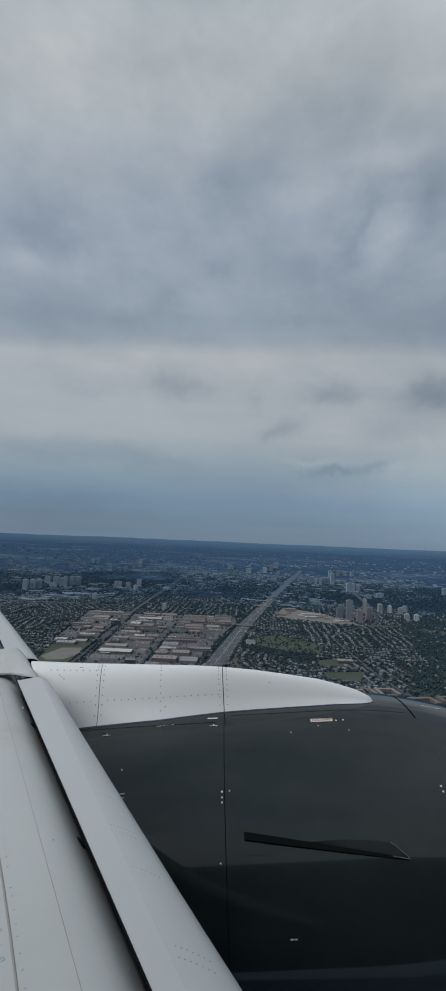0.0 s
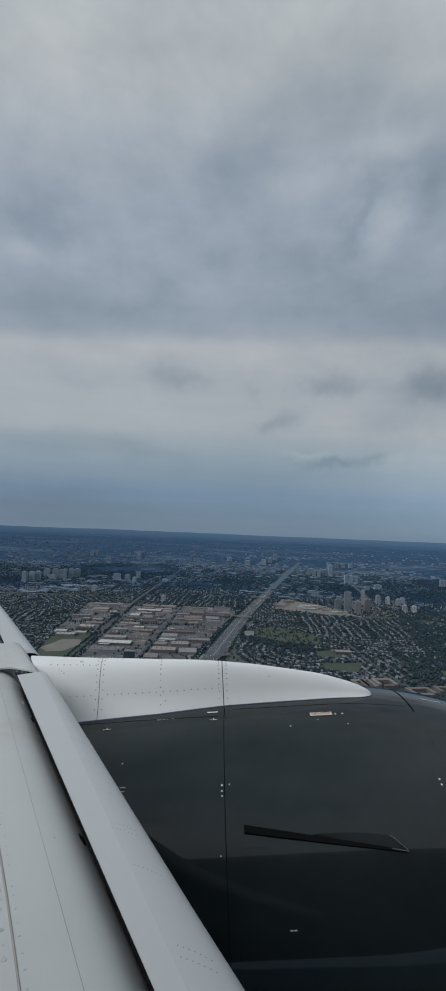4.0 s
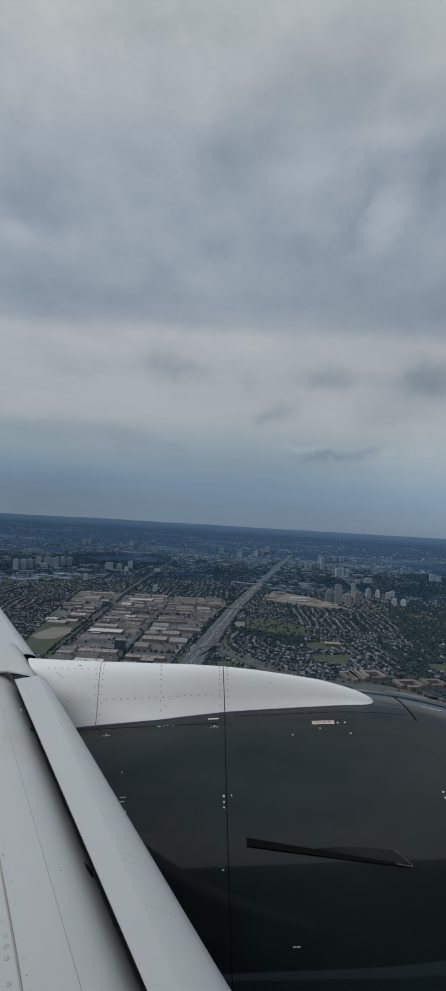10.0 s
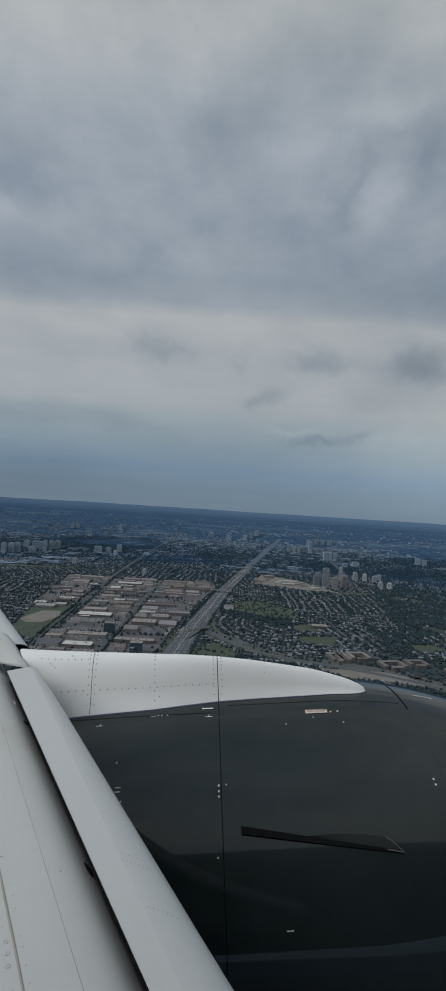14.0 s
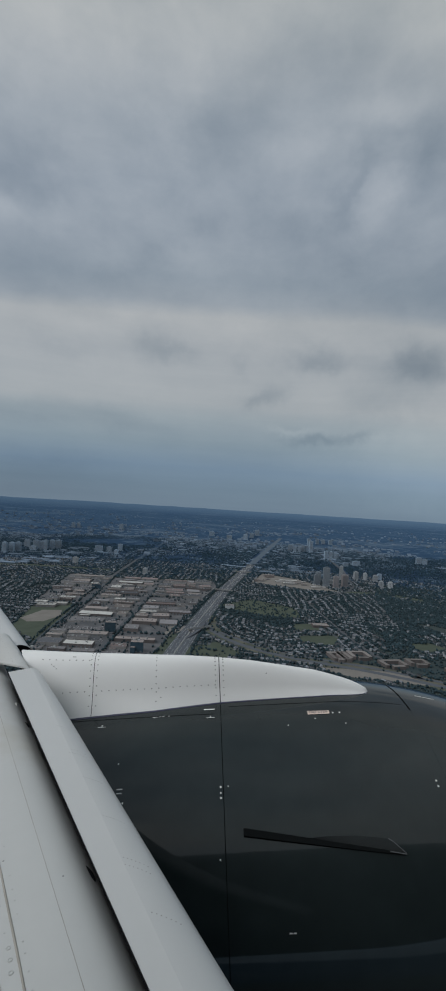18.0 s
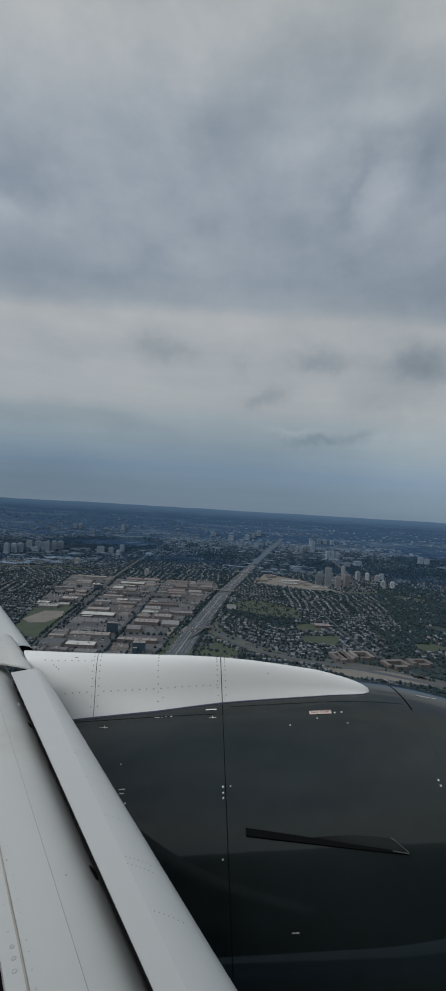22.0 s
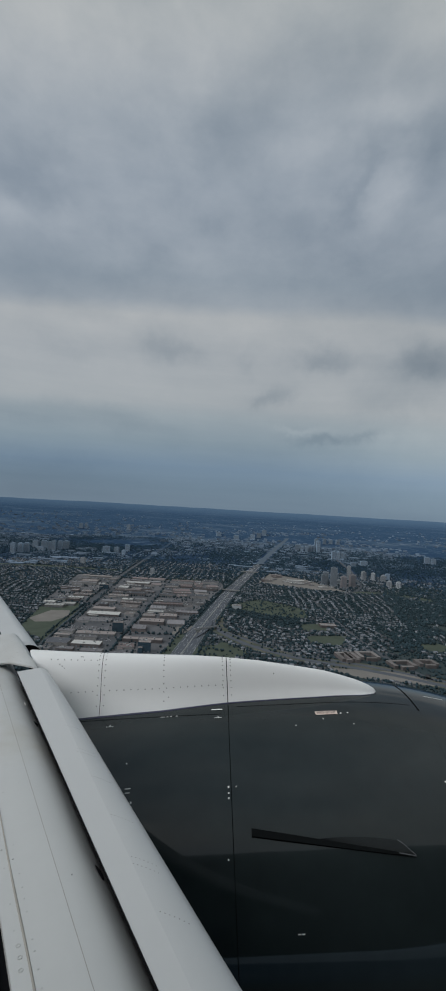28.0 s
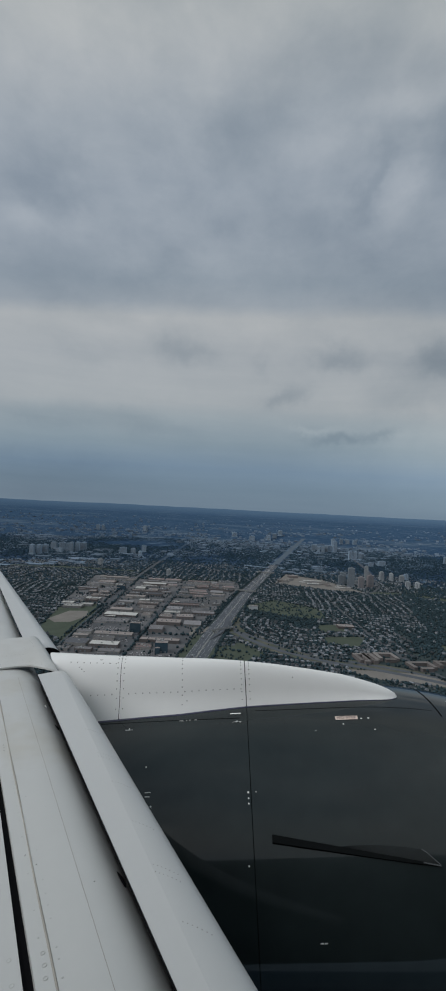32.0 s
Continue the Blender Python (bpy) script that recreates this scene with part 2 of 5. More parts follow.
# matt grey-black with the gloss cowl's reflected tone painted in
BLADE = material("fin_painted_reflection", (.05, .056, .058), .5, vary=.2, spec=.25)
SEALANT = material("brown_grey_sealant", (.30, .28, .25), .7, vary=.2, scale=6, fine=50)
RIVET = material("weathered_rivet_metal", (.22, .22, .215), .45, .4, vary=.25)
FAINT = material("painted_fastener", (.44, .44, .43), .5, vary=.1)
MARK = material("pale_stencil_paint", (.62, .62, .60), .6, vary=.1)
PLATE = material("pinkish_placard", (.62, .50, .44), .6, vary=.1)
LE_PAINT = material("pale_grey_leading_edge_paint_grimy", (.492, .492, .482), .42, vary=.05, scale=2.2, fine=18, bump=.07, bump_scale=12,
                    second=(.44, .425, .39), second_at=.60)
RUB = material("worn_slat_rivet", (.25, .245, .235), .5, vary=.2)
DULL = material("fin_edge_highlight", (.075, .08, .085), .5, vary=.2)
LETTER = material("dark_placard_lettering", (.05, .03, .03), .6, vary=.1)
LIP = material("bare_metal_lip", (.62, .63, .65), .25, 1.0, vary=.06)
EDGE = material("navy_edge_seal", (.035, .035, .07), .5, vary=.1)
SKIN = material("dark_fuselage_paint", (.085, .09, .088), .3, vary=.1, scale=1)

# ---- mesh helpers ----


def mesh_from(name, verts, faces, mats, smooth=False, slot=None):
    me = bpy.data.meshes.new(name)
    me.from_pydata([tuple(v) for v in verts], [], [tuple(f) for f in faces])
    for mt in mats if isinstance(mats, (list, tuple)) else [mats]:
        me.materials.append(mt)
    if slot is not None:
        me.polygons.foreach_set("material_index", np.asarray(slot, dtype=np.int32))
    if smooth:
        me.polygons.foreach_set("use_smooth", np.ones(len(me.polygons), dtype=bool))
    me.update()
    return me


def link(name, me, parent=None, label="", at=None):
    ob = new(name, me)
    if parent is not None:
        ob.parent = parent
    if at is not None:
        ob.matrix_basis = at
    return tagged(ob, label)


def part(name, bm, mt, parent, label="", smooth=False):
    me = bpy.data.meshes.new(name)
    bmesh.ops.recalc_face_normals(bm, faces=bm.faces[:])
    bm.to_mesh(me)
    bm.free()
    me.materials.append(mt)
    if smooth:
        me.polygons.foreach_set("use_smooth", np.ones(len(me.polygons), dtype=bool))
    return link(name, me, parent, label)


def grid_bm(rows, close_u=False, close_v=False, caps=False):
    """A skin through rows of points."""
    bm = bmesh.new()
    vs = [[bm.verts.new(p) for p in r] for r in rows]
    nr, nc = len(vs), len(vs[0])
    for i in range(nr if close_u else nr - 1):
        for j in range(nc if close_v else nc - 1):
            a, b = vs[i], vs[(i + 1) % nr]
            bm.faces.new((a[j], a[(j + 1) % nc], b[(j + 1) % nc], b[j]))
    if caps:
        bm.faces.new(vs[0])
        bm.faces.new(list(reversed(vs[-1])))
    return bm


def crease(ob, degrees=35):
    """Smooth shading with sharp edges kept."""
    bm = bmesh.new()
    bm.from_mesh(ob.data)
    for e in bm.edges:
        e.smooth = len(e.link_faces) == 2 and e.calc_face_angle(3.2) < radians(degrees)
    for f in bm.faces:
        f.smooth = True
    bm.to_mesh(ob.data)
    bm.free()
    return ob


# ---- the airliner: port wing root, pylon and engine cowling, seen from a cabin window ----
airliner = tagged(new("airliner"), "white airliner with grey wing and glossy black engine cowling", "airplane")
airliner.location = (0, 0, EYE)

# wing frame: e runs outboard along the leading edge, n forward, both in plan; the skin is a sloping plane
WX, WY, SPAN = -.0880, 1.0373, 2.6437
EX, EY = -.53495, .84488


def W(k, n, dz=0.0):
    x, y = WX + EX * k + EY * n, WY + EY * k - EX * n
    return Vector((x, y, -1.08 + .05 * x - .03 * y + dz))


def loft(profile_at, ks):
    return grid_bm([[W(k, n, dz) for n, dz in profile_at(k)] for k in ks], close_v=True, caps=True)


def steps(a, b, count):
    return [a + (b - a) * i / (count - 1) for i in range(count)]


def slat_profile(k):
    w = .203 + .021 * min(max(k / 1.6, 0), 1.15)
    c = min(.066 + .036 * k, .15)          # where the flat back of the slat turns into its rounded nose
    nose = []
    for i in range(1, 25):
        t = math.pi / 2 * i / 24
        nose.append((c + (w - c) * math.sin(t), .004 - .011 * math.sin(t) - .069 * (1 - math.cos(t))))
    return [(0, 0), (c, .004)] + nose + [(w * .985, -.115), (w * .95, -.165), (w * .86, -.205), (w * .72, -.215), (w * .55, -.16), (w * .3, -.06), (.01, -.009), (0, -.005)]


def slat_top(k, n):
    pr = slat_profile(k)[:26]
    return float(np.interp(n, [a for a, _ in pr], [b for _, b in pr]))


slat = crease(part("slat", loft(slat_profile, steps(-1.6, SPAN * .935, 30)), SLAT_GREY, airliner, "grey leading edge slat, slightly extended"), 4.6)


# black strip paints the dark gap line along the slat's back edge
part("slat_edge_seal", loft(lambda k: [(-.004, -.004), (-.0035, .0012), (.0, .0014), (.0005, -.004)], steps(-1.6, SPAN * .95, 20)), SEAM_SHADE, slat, "thin black strip painting the shade line along the slat edge")


# added black sheet closes the gap under the slat and stands for its shade
part("slat_cove", loft(lambda k: [(.058, -.03), (.064, -.03), (.064, -.36), (.058, -.36)], steps(-1.6, SPAN * .99, 12)), SEAM_SHADE, slat, "near-black sheet added as shade under the slat")


def outer_slat_profile(k):
    t = 1 - .45 * (k - 3.2) / 10
    return [(n * t * 1.14 + .012, dz * t) for n, dz in slat_profile(1.9)]


outer = crease(part("slat", loft(outer_slat_profile, steps(SPAN * 1.19, 13.5, 24)), SLAT_GREY, airliner, "grey outboard leading edge slat"), 4.6)
# end face blackened to paint the dark gap beside the apron
part("slat_end_rib", loft(outer_slat_profile, steps(SPAN * 1.183, SPAN * 1.1895, 2)), SEAM_SHADE, outer, "black face painting the shade in the gap at the slat end")


def slot_front(k):
    return -.285 - .019 * min(max(k - .2, -.6), 1.5)


def slot_back(k):
    return -.3105 - .012 * min(max(k - .2, -.6), 1.5)


def nose_profile(k):
    g = .008 * min(max(k / 2.6, 0), 1)      # the gap opens outboard
    return [(slot_front(k) if n < -.28 else n, dz - g * min(max((n + .2) / .15, 0), 1)) for n, dz in NOSE]


NOSE = [(-.284, -.003), (-.20, -.004), (-.15, -.006), (-.115, -.0098), (-.085, -.0165), (-.058, -.0255), (-.032, -.038), (-.010, -.053),
        (.02, -.079), (.048, -.115), (.055, -.18), (.02, -.24), (-.284, -.30)]


def nose_top(k, n):
    pr = nose_profile(k)[:9]
    return float(np.interp(n, [a for a, _ in pr], [b for _, b in pr]))


leading_edge = crease(part("leading_edge_panel", loft(nose_profile, steps(-1.8, SPAN * 1.05, 26)), LE_PAINT, airliner,
                           "pale grey fixed leading edge panel with grime behind the slat"), 40)
crease(part("leading_edge_panel", loft(lambda k: [(n * (1 - .04 * (k - 2.7)), dz * (1 - .05 * (k - 2.7))) for n, dz in nose_profile(k)],
                                       steps(SPAN * 1.052, 13.5, 16)), WING_GREY, airliner), 40)


def box_profile(k):
    c = 4.6 - .22 * (k + 1.8)
    t = 1 - .045 * (k + 1.8)
    return [(slot_back(k), -.003), (-c * .35, .03 * t), (-c * .6, -.01), (-c * .85, -.09), (-c, -.17), (-c * .9, -.2), (-c * .5, -.42 * t), (slot_back(k), -.36 * t)]


crease(part("wing_box", loft(box_profile, steps(-1.8, 13.5, 30)), WING_GREY, airliner, "pale grey upper wing skin"), 30)
# the slot between leading edge panel and wing box, closed below by a black floor that paints its shade
part("slot_seal", loft(lambda k: [(slot_back(k) - .001, -.02), (slot_front(k) + .001, -.02), (slot_front(k) + .001, -.03), (slot_back(k) - .001, -.03)], steps(-1.7, 8, 60)), SEAM_SHADE, airliner, "black slot floor painting the shade inside")
part("panel_joint", loft(lambda k: [(-.1226, nose_top(k, -.1226) + .0004), (-.1212, nose_top(k, -.1212) + .0004), (-.1212, -.02), (-.1226, -.02)], steps(-1.7, SPAN * .95, 40)), SEALANT, airliner)
part("sealant_bead", loft(lambda k: [(-.2425 - .010 * k + .001 * math.sin(9 * k), -.0032), (-.239 - .010 * k + .001 * math.sin(9 * k), -.001), (-.2365 - .010 * k + .0015 * math.sin(7 * k), -.0032),
                                     (-.239 - .010 * k, -.012)], steps(-1.7, SPAN * .98, 60)), SEALANT, airliner, "brownish sealant bead along the panel edge")


def discs(spots, r, thick=.0015):
    """Flat round heads: (centre, normal) each."""
    bm = bmesh.new()
    for p, nv in spots:
        q = nv.to_track_quat("Z", "Y").to_matrix().to_4x4()
        bmesh.ops.create_cone(bm, cap_ends=True, segments=8, radius1=r, radius2=r * .75, depth=thick, matrix=Matrix.Translation(p + nv * thick * .3) @ q)
    return bm


UPW = Vector((-.05, .03, 1)).normalized()
rng = random.Random(4)
spots = []
for i in range(90):
    k = -1.5 + i * .047
    for n in (-.262, -.225):
        if rng.random() < .62:
            spots.append((W(k + rng.uniform(-.006, .006), n, -.0028), UPW))
    if i % 3 == 0:
        spots.append((W(k, -.36, .000), UPW))
        spots.append((W(k + .02, -.46, .003), UPW))
        spots.append((W(k, -.165, -.0065), UPW))
for k, n in ((.46, -.084), (.66, -.261), (.60, -.234), (1.49, -.276), (1.46, -.276), (1.43, -.277)):
    part("rubbed_fastener", discs([(W(k, n, nose_top(k, n) + .0004), UPW)], .003, .0008), RIVET, leading_edge)
tagged(part("fasteners", discs(spots, .0028, .0006), FAINT, leading_edge, "small round flush fasteners"), kind="stuff")


def rings_on(points, r):
    """Ring-headed fasteners."""
    bm_ = bmesh.new()
    for k, n in points:
        loops = [[bm_.verts.new(W(k + rr_ * math.cos(a), n + rr_ * math.sin(a), z_)) for a in steps(0, math.pi * 2 * 13 / 14, 14)]
                 for rr_, z_ in ((r, -.0034), (r * .92, -.0018), (r * .72, -.0018), (r * .6, -.0034))]
        for a, b in zip(loops, loops[1:]):
            for i in range(14):
                bm_.faces.new((a[i], a[(i + 1) % 14], b[(i + 1) % 14], b[i]))
    return bm_


for k, n in ((.28, -.258), (.245, -.2585), (.21, -.261), (.14, -.262), (.05, -.262), (-.05, -.262), (.23, -.333), (.30, -.334), (.12, -.333)):
    part("ring_fastener", rings_on([(k, n)], .0062), FAINT, leading_edge, "", True)
spots = []
for k0, n0, twin in ((-.12, .085, 1), (.18, .085, 0), (.41, .088, 1), (.64, .095, 0), (.92, .100, 0), (1.18, .105, 1), (1.45, .108, 0)):
    for i in range(7):
        for j in range(2 if twin else 1):
            n = n0 + .010 * i - .006 * j
            k = k0 - .0095 * i - .032 * j
            spots.append((W(k, n, slat_top(k, n) - .0003), (UPW + Vector((.12, .08, 0))).normalized()))
tagged(part("rivets", discs(spots, .0024, .0008), RUB, slat, "rows of small rivets"), kind="stuff")

part("slat_nose_joint", loft(lambda k: [(a * slat_profile(k)[25][0], slat_top(k, a * slat_profile(k)[25][0]) + d) for a, d in ((.962, .0006), (.969, .0006), (.969, -.004), (.962, -.004))],
                              steps(-1.6, SPAN * .93, 40)), RUB, slat)
# grimy pockets of the slat tracks, black lumps painting their hollows' shade, and a worn bracket beside the outer one
for k in (.50, 1.735):
    bm = bmesh.new()
    bmesh.ops.create_uvsphere(bm, u_segments=16, v_segments=8, radius=1, matrix=Matrix.Translation(W(k, .013, nose_top(k, .013) - .002)) @ Matrix.Rotation(math.atan2(EY, EX) + .16, 4, "Z")
                              @ Matrix.Diagonal((.040, .0085, .006, 1)))
    part("slat_track_pocket", bm, SEAM_SHADE, leading_edge, "grimy slat track pocket, its hollow's shade painted black", True)
bm = bmesh.new()
bmesh.ops.create_uvsphere(bm, u_segments=12, v_segments=6, radius=1, matrix=Matrix.Translation(W(2.02, -.003, nose_top(2.02, -.003))) @ Matrix.Rotation(math.atan2(EY, EX), 4, "Z")
                          @ Matrix.Diagonal((.03, .006, .006, 1)))
part("slat_bracket", bm, FAINT, leading_edge, "small worn metal slat bracket", True)


# apron over the pylon between the two slats
def apron_rows():
    rows = []
    for i in range(15):
        u = i / 14
        row = []
        for j in range(13):
            n = .150 - 1.3 * (j / 12) ** 1.8
            near = SPAN * (.889 + .115 * min((.150 - n) / .2, 1) ** .8 + .02 * max(-n, 0))
            far = SPAN * 1.335 + .12 * max(-n, 0)
            k = near + (far - near) * u
            lift = .026 + .018 * math.sin(math.pi * u) - .05 * (1 - min((.150 - n) / .06, 1)) ** 2
            row.append(W(k, n, lift))
        rows.append(row)
    return rows


rows = [[p * (1.012 - .067 * i / 14) for p in r] for i, r in enumerate(apron_rows())]
bm2 = bmesh.new()
top = [[bm2.verts.new(p) for p in r] for r in rows]
low = [[bm2.verts.new(p - Vector((0, 0, .012))) for p in r] for r in rows]
nr, nc = len(rows), len(rows[0])
for i in range(nr - 1):
    for j in range(nc - 1):
        bm2.faces.new((top[i][j], top[i][j + 1], top[i + 1][j + 1], top[i + 1][j]))
        bm2.faces.new((low[i][j], low[i + 1][j], low[i + 1][j + 1], low[i][j + 1]))
ring = [(i, 0) for i in range(nr)] + [(nr - 1, j) for j in range(1, nc)] + [(i, nc - 1) for i in range(nr - 2, -1, -1)] + [(0, j) for j in range(nc - 2, 0, -1)]
for (a, b), (c, d) in zip(ring, ring[1:] + ring[:1]):
    bm2.faces.new((top[a][b], low[a][b], low[c][d], top[c][d]))
apron = crease(part("pylon_apron", bm2, WING_GREY, airliner, "pale grey curved cover plate over the pylon joint"), 50)
spots = [(rows[1][j].lerp(rows[2][j], .3), UPW) for j in range(2, 12)] + [(rows[i][3], UPW) for i in range(1, 14)]
spots += [(a.lerp(b, .5), UPW) for i in (1, 2) for a, b in zip(rows[i][2:9], rows[i][3:10])]
spots += [(rows[i][j].lerp(rows[i][j + 1], f), UPW) for i, j, f in ((4, 4, .0), (4, 4, .3), (4, 4, .6), (4, 4, .9), (4, 5, .2), (4, 5, .5), (4, 5, .8), (5, 4, 0), (6, 4, 0), (7, 4, 0), (8, 4, 0))]
tagged(part("rivets", discs(spots, .0022, .0008), RUB, apron), kind="stuff")

# ---- engine: axis point, directions and radius along the axis ----
C0 = Vector((.2209, 3.4688, -2.7600))
AX, UP, OUT = Vector((.99474, .0170, .1010)), Vector((-.10102, 0, .99488)), Vector((-.01691, .99986, -.00172))
R0 = 1.3125


def radius(s):
    s = s / 1.05
    if s > .7:
        return R0 * (1 - .33 * ((s - .7) / 1.7) ** 2)
    if s < -.2:
        return R0 * (1 - .05 * ((s + .2) / 2) ** 2)
    return R0


def N(s, th, lift=0.0):
    """A point of the cowling: s forward along the axis, th degrees from the top towards the cabin."""
    r, a = radius(s) + lift, radians(th)
    return C0 + AX * s + UP * (r * math.cos(a)) - OUT * (r * math.sin(a))


def cowl(s0, s1, count, b0=.0015, b1=.0015):
    rows = []
    for th in range(0, 360, 4):
        row = [N(s0, th, -.03), N(s0 + b0 * .3, th, -b0 * .7)] + [N(s, th) for s in [s0 + b0] + steps(s0 + .02, s1 - .02, count) + [s1 - b1]] + [N(s1 - b1 * .3, th, -b1 * .7), N(s1, th, -.03)]
        rows.append(row)
    return grid_bm(rows, close_u=True)


engine = crease(part("fan_cowl", cowl(.0010, 1.3808, 18, .0015, .0004), BLACK, airliner, "glossy black fan cowl"), 20)
aft = crease(part("reverser_cowl", cowl(-2.5, -.0010, 20), BLACK, airliner, "glossy black thrust reverser cowl"), 20)
inlet = crease(part("inlet_cowl", cowl(1.3811, 2.40, 14, .0004, .002), BLACK, airliner, "glossy black inlet cowl"), 20)
part("inner_barrel", grid_bm([[N(s, th, -.04) for s in steps(-2.45, 1.9, 12)] for th in range(0, 360, 6)], close_u=True), SEAM_SHADE, airliner, "", True)
rows = []
for th in range(0, 360, 5):
    a = radians(th)
    d = UP * math.cos(a) - OUT * math.sin(a)
    r = radius(2.40)
    rows.append([C0 + AX * (2.40 + .13 * math.sin(q)) + d * (r - .10 + .10 * math.cos(q)) for q in steps(0, math.pi, 9)] + [C0 + AX * 1.5 + d * (r - .16)])
part("inlet_lip", grid_bm(rows, close_u=True), LIP, airliner, "bare metal inlet lip", True)
bm = bmesh.new()
bmesh.ops.create_circle(bm, cap_ends=True, segments=48, radius=radius(1.5) * .84,
                        matrix=Matrix.Translation(C0 + AX * 1.5) @ AX.to_track_quat("Z", "Y").to_matrix().to_4x4())
part("fan_face", bm, SEAM_SHADE, airliner)


def patch(spans, lift=.0022):
    """Thin raised marks on the cowling: (s, th, length, width along the girth)."""
    bm = bmesh.new()
    for s, th, ls, lg in spans:
        dth = math.degrees(lg / R0)
        m_ = max(2, int(ls / .08) + 1)
        mg = max(2, int(lg / .08) + 1)
        rows_ = [[bm.verts.new(N(s - ls / 2 + ls * i / (m_ - 1), th - dth / 2 + dth * j / (mg - 1), lift)) for j in range(mg)] for i in range(m_)]
        for i in range(m_ - 1):
            for j in range(mg - 1):
                bm.faces.new((rows_[i][j], rows_[i + 1][j], rows_[i + 1][j + 1], rows_[i][j + 1]))
    return bm


def spots_on(points):
    return [(N(s, th, .001), (N(s, th, 1) - N(s, th)).normalized()) for s, th in points]


part("hinge_line", patch([(-1.2, 11.2, 2.3, .004), (.70, 7.8, 1.28, .004)], .0012), SEAM_SHADE, airliner)
part("cowl_seal", patch([(1.381, -.5, .012, .5)], .0015), SEAM_SHADE, airliner, "black rubber seal between cowls")
part("stencil_bar", patch([(-.083, 9.0, .078, .012)]), MARK, aft)
part("stencil_bar", patch([(1.60, -.7, .155, .010)]), MARK, inlet)
for s, th in ((-.833, 14.6), (-.0735, 13.0)):
    part("stencil_bar", patch([(s, th, .055, .004)]), MARK, aft)
    part("stencil_bar", patch([(s, th - .45, .005, .018)]), MARK, aft)
for s, th, ls, lg, on in ((-.47, 11.6, .03, .004, aft), (-.435, 11.5, .012, .004, aft), (-.41, 11.4, .012, .004, aft), (-.37, 11.4, .016, .004, aft),
                          (-.628, 34.2, .036, .005, aft), (-.628, 35.2, .03, .005, aft), (.317, 63.3, .016, .005, engine), (.337, 63.3, .016, .005, engine)):
    part("stencil_bar", patch([(s, th, ls, lg)]), MARK, on)
for s, th, r_, on in ((-.016, 34.9, .0065, aft), (-.016, 36.3, .0055, aft), (-.016, 37.5, .0055, aft), (.461, 17.6, .005, engine), (.858, 17.8, .005, engine), (.66, 15.4, .005, engine),
                      (.795, 13.3, .007, engine), (.845, 13.2, .007, engine), (1.31, 35.2, .006, engine), (1.31, 36.6, .006, engine), (-.03, 50.0, .0045, aft), (-.66, 27.5, .005, aft),
                      (-.60, 37.5, .006, aft), (.03, 34.8, .004, engine)):
    part("paint_dot", discs(spots_on([(s, th)]), r_), MARK, on)
placard = part("placard", patch([(.694, 12.9, .155, .036)]), PLATE, engine, "small no step placard")


def words(text, s, th, size, mt, parent, name):
    """Lettering laid on the cowling, reading forward."""
    cu = bpy.data.curves.new("words", "FONT")
    cu.body, cu.size, cu.align_x, cu.align_y = text, size, "CENTER", "CENTER"
    tmp = bpy.data.objects.new("words", cu)
    scene.collection.objects.link(tmp)
    bpy.context.view_layer.update()
    me = bpy.data.meshes.new_from_object(tmp.evaluated_get(bpy.context.evaluated_depsgraph_get()))
    bpy.data.objects.remove(tmp)
    me.materials.clear()
    me.materials.append(mt)
    nv = (N(s, th, 1) - N(s, th)).normalized()
    me.transform(Matrix((AX, nv.cross(AX), nv)).transposed().to_4x4())
    me.transform(Matrix.Translation(N(s, th, .0045)))
    return link(name, me, parent)


words("NO STEP", .694, 12.9, .034, LETTER, placard, "lettering")

# chine: a fin on the cabin side of the fan cowl; its long matt strake, black for painted shade and reflection, tapers
# forward, the blade rises at the front
blade, strake, edge, low_edge = [], [], [], []
for i in range(41):
    u = i / 40
    s, th = .105 + .885 * u, 44.25 + 6.45 * u
    deep = 1.55 * (1 - u) ** .75 + .28          # girth of the strake in degrees
    strake.append([N(s, th - .15, -.004), N(s, th - .05, .014), N(s, th + deep * .8, .012), N(s, th + deep, -.004)])
    v = min(max((u - .42) / .5, 0), 1)
    hgt = (.003 + .060 * v * (2 - v)) * min(1, (1 - u) / .09)
    lean = 34 * hgt
    blade.append([N(s, th + .10, -.006), N(s, th - lean + .10, hgt * .4 + .012), N(s, th - lean, hgt * .4 + .014), N(s, th - .12, -.006)])
    if u > .875:
        edge.append([N(s, th - lean - .16, hgt * .4 + .015), N(s, th - lean + .10, hgt * .4 + .016), N(s, th - lean + .10, hgt * .4), N(s, th - lean - .16, hgt * .4)])
        low_edge.append([N(s, th + .00, .0155), N(s, th + .22, .0155), N(s, th + .22, .006), N(s, th, .006)])
chine = crease(part("chine", grid_bm(blade, close_v=True, caps=True), BLADE, engine, "black vortex fin"), 40)
# grey strips paint the highlight on the fin's front edges
part("chine_edge", grid_bm(edge, close_v=True, caps=True), DULL, chine, "grey front edge, a painted highlight")
part("chine_edge", grid_bm(low_edge, close_v=True, caps=True), DULL, chine, "grey front edge, a painted highlight")
crease(part("chine_base", grid_bm(strake, caps=True), CHINE, engine, "fin strake, shade and dark reflection painted matt black"), 40)
part("chine_plate", patch([(.16, 45.9, .13, .13)], .0022), BLACK, engine)

# pylon fairing: half width and height over the cowling, from tail to nose
PS = [-1.85, -1.51, -1.22, -.976, -.488, -.244, 0, .246, .490, .735, .98, 1.05, 1.10, 1.135, 1.150]
PW = [.260, .250, .235, .218, .190, .155, .122, .108, .099, .092, .077, .066, .050, .030, .004]
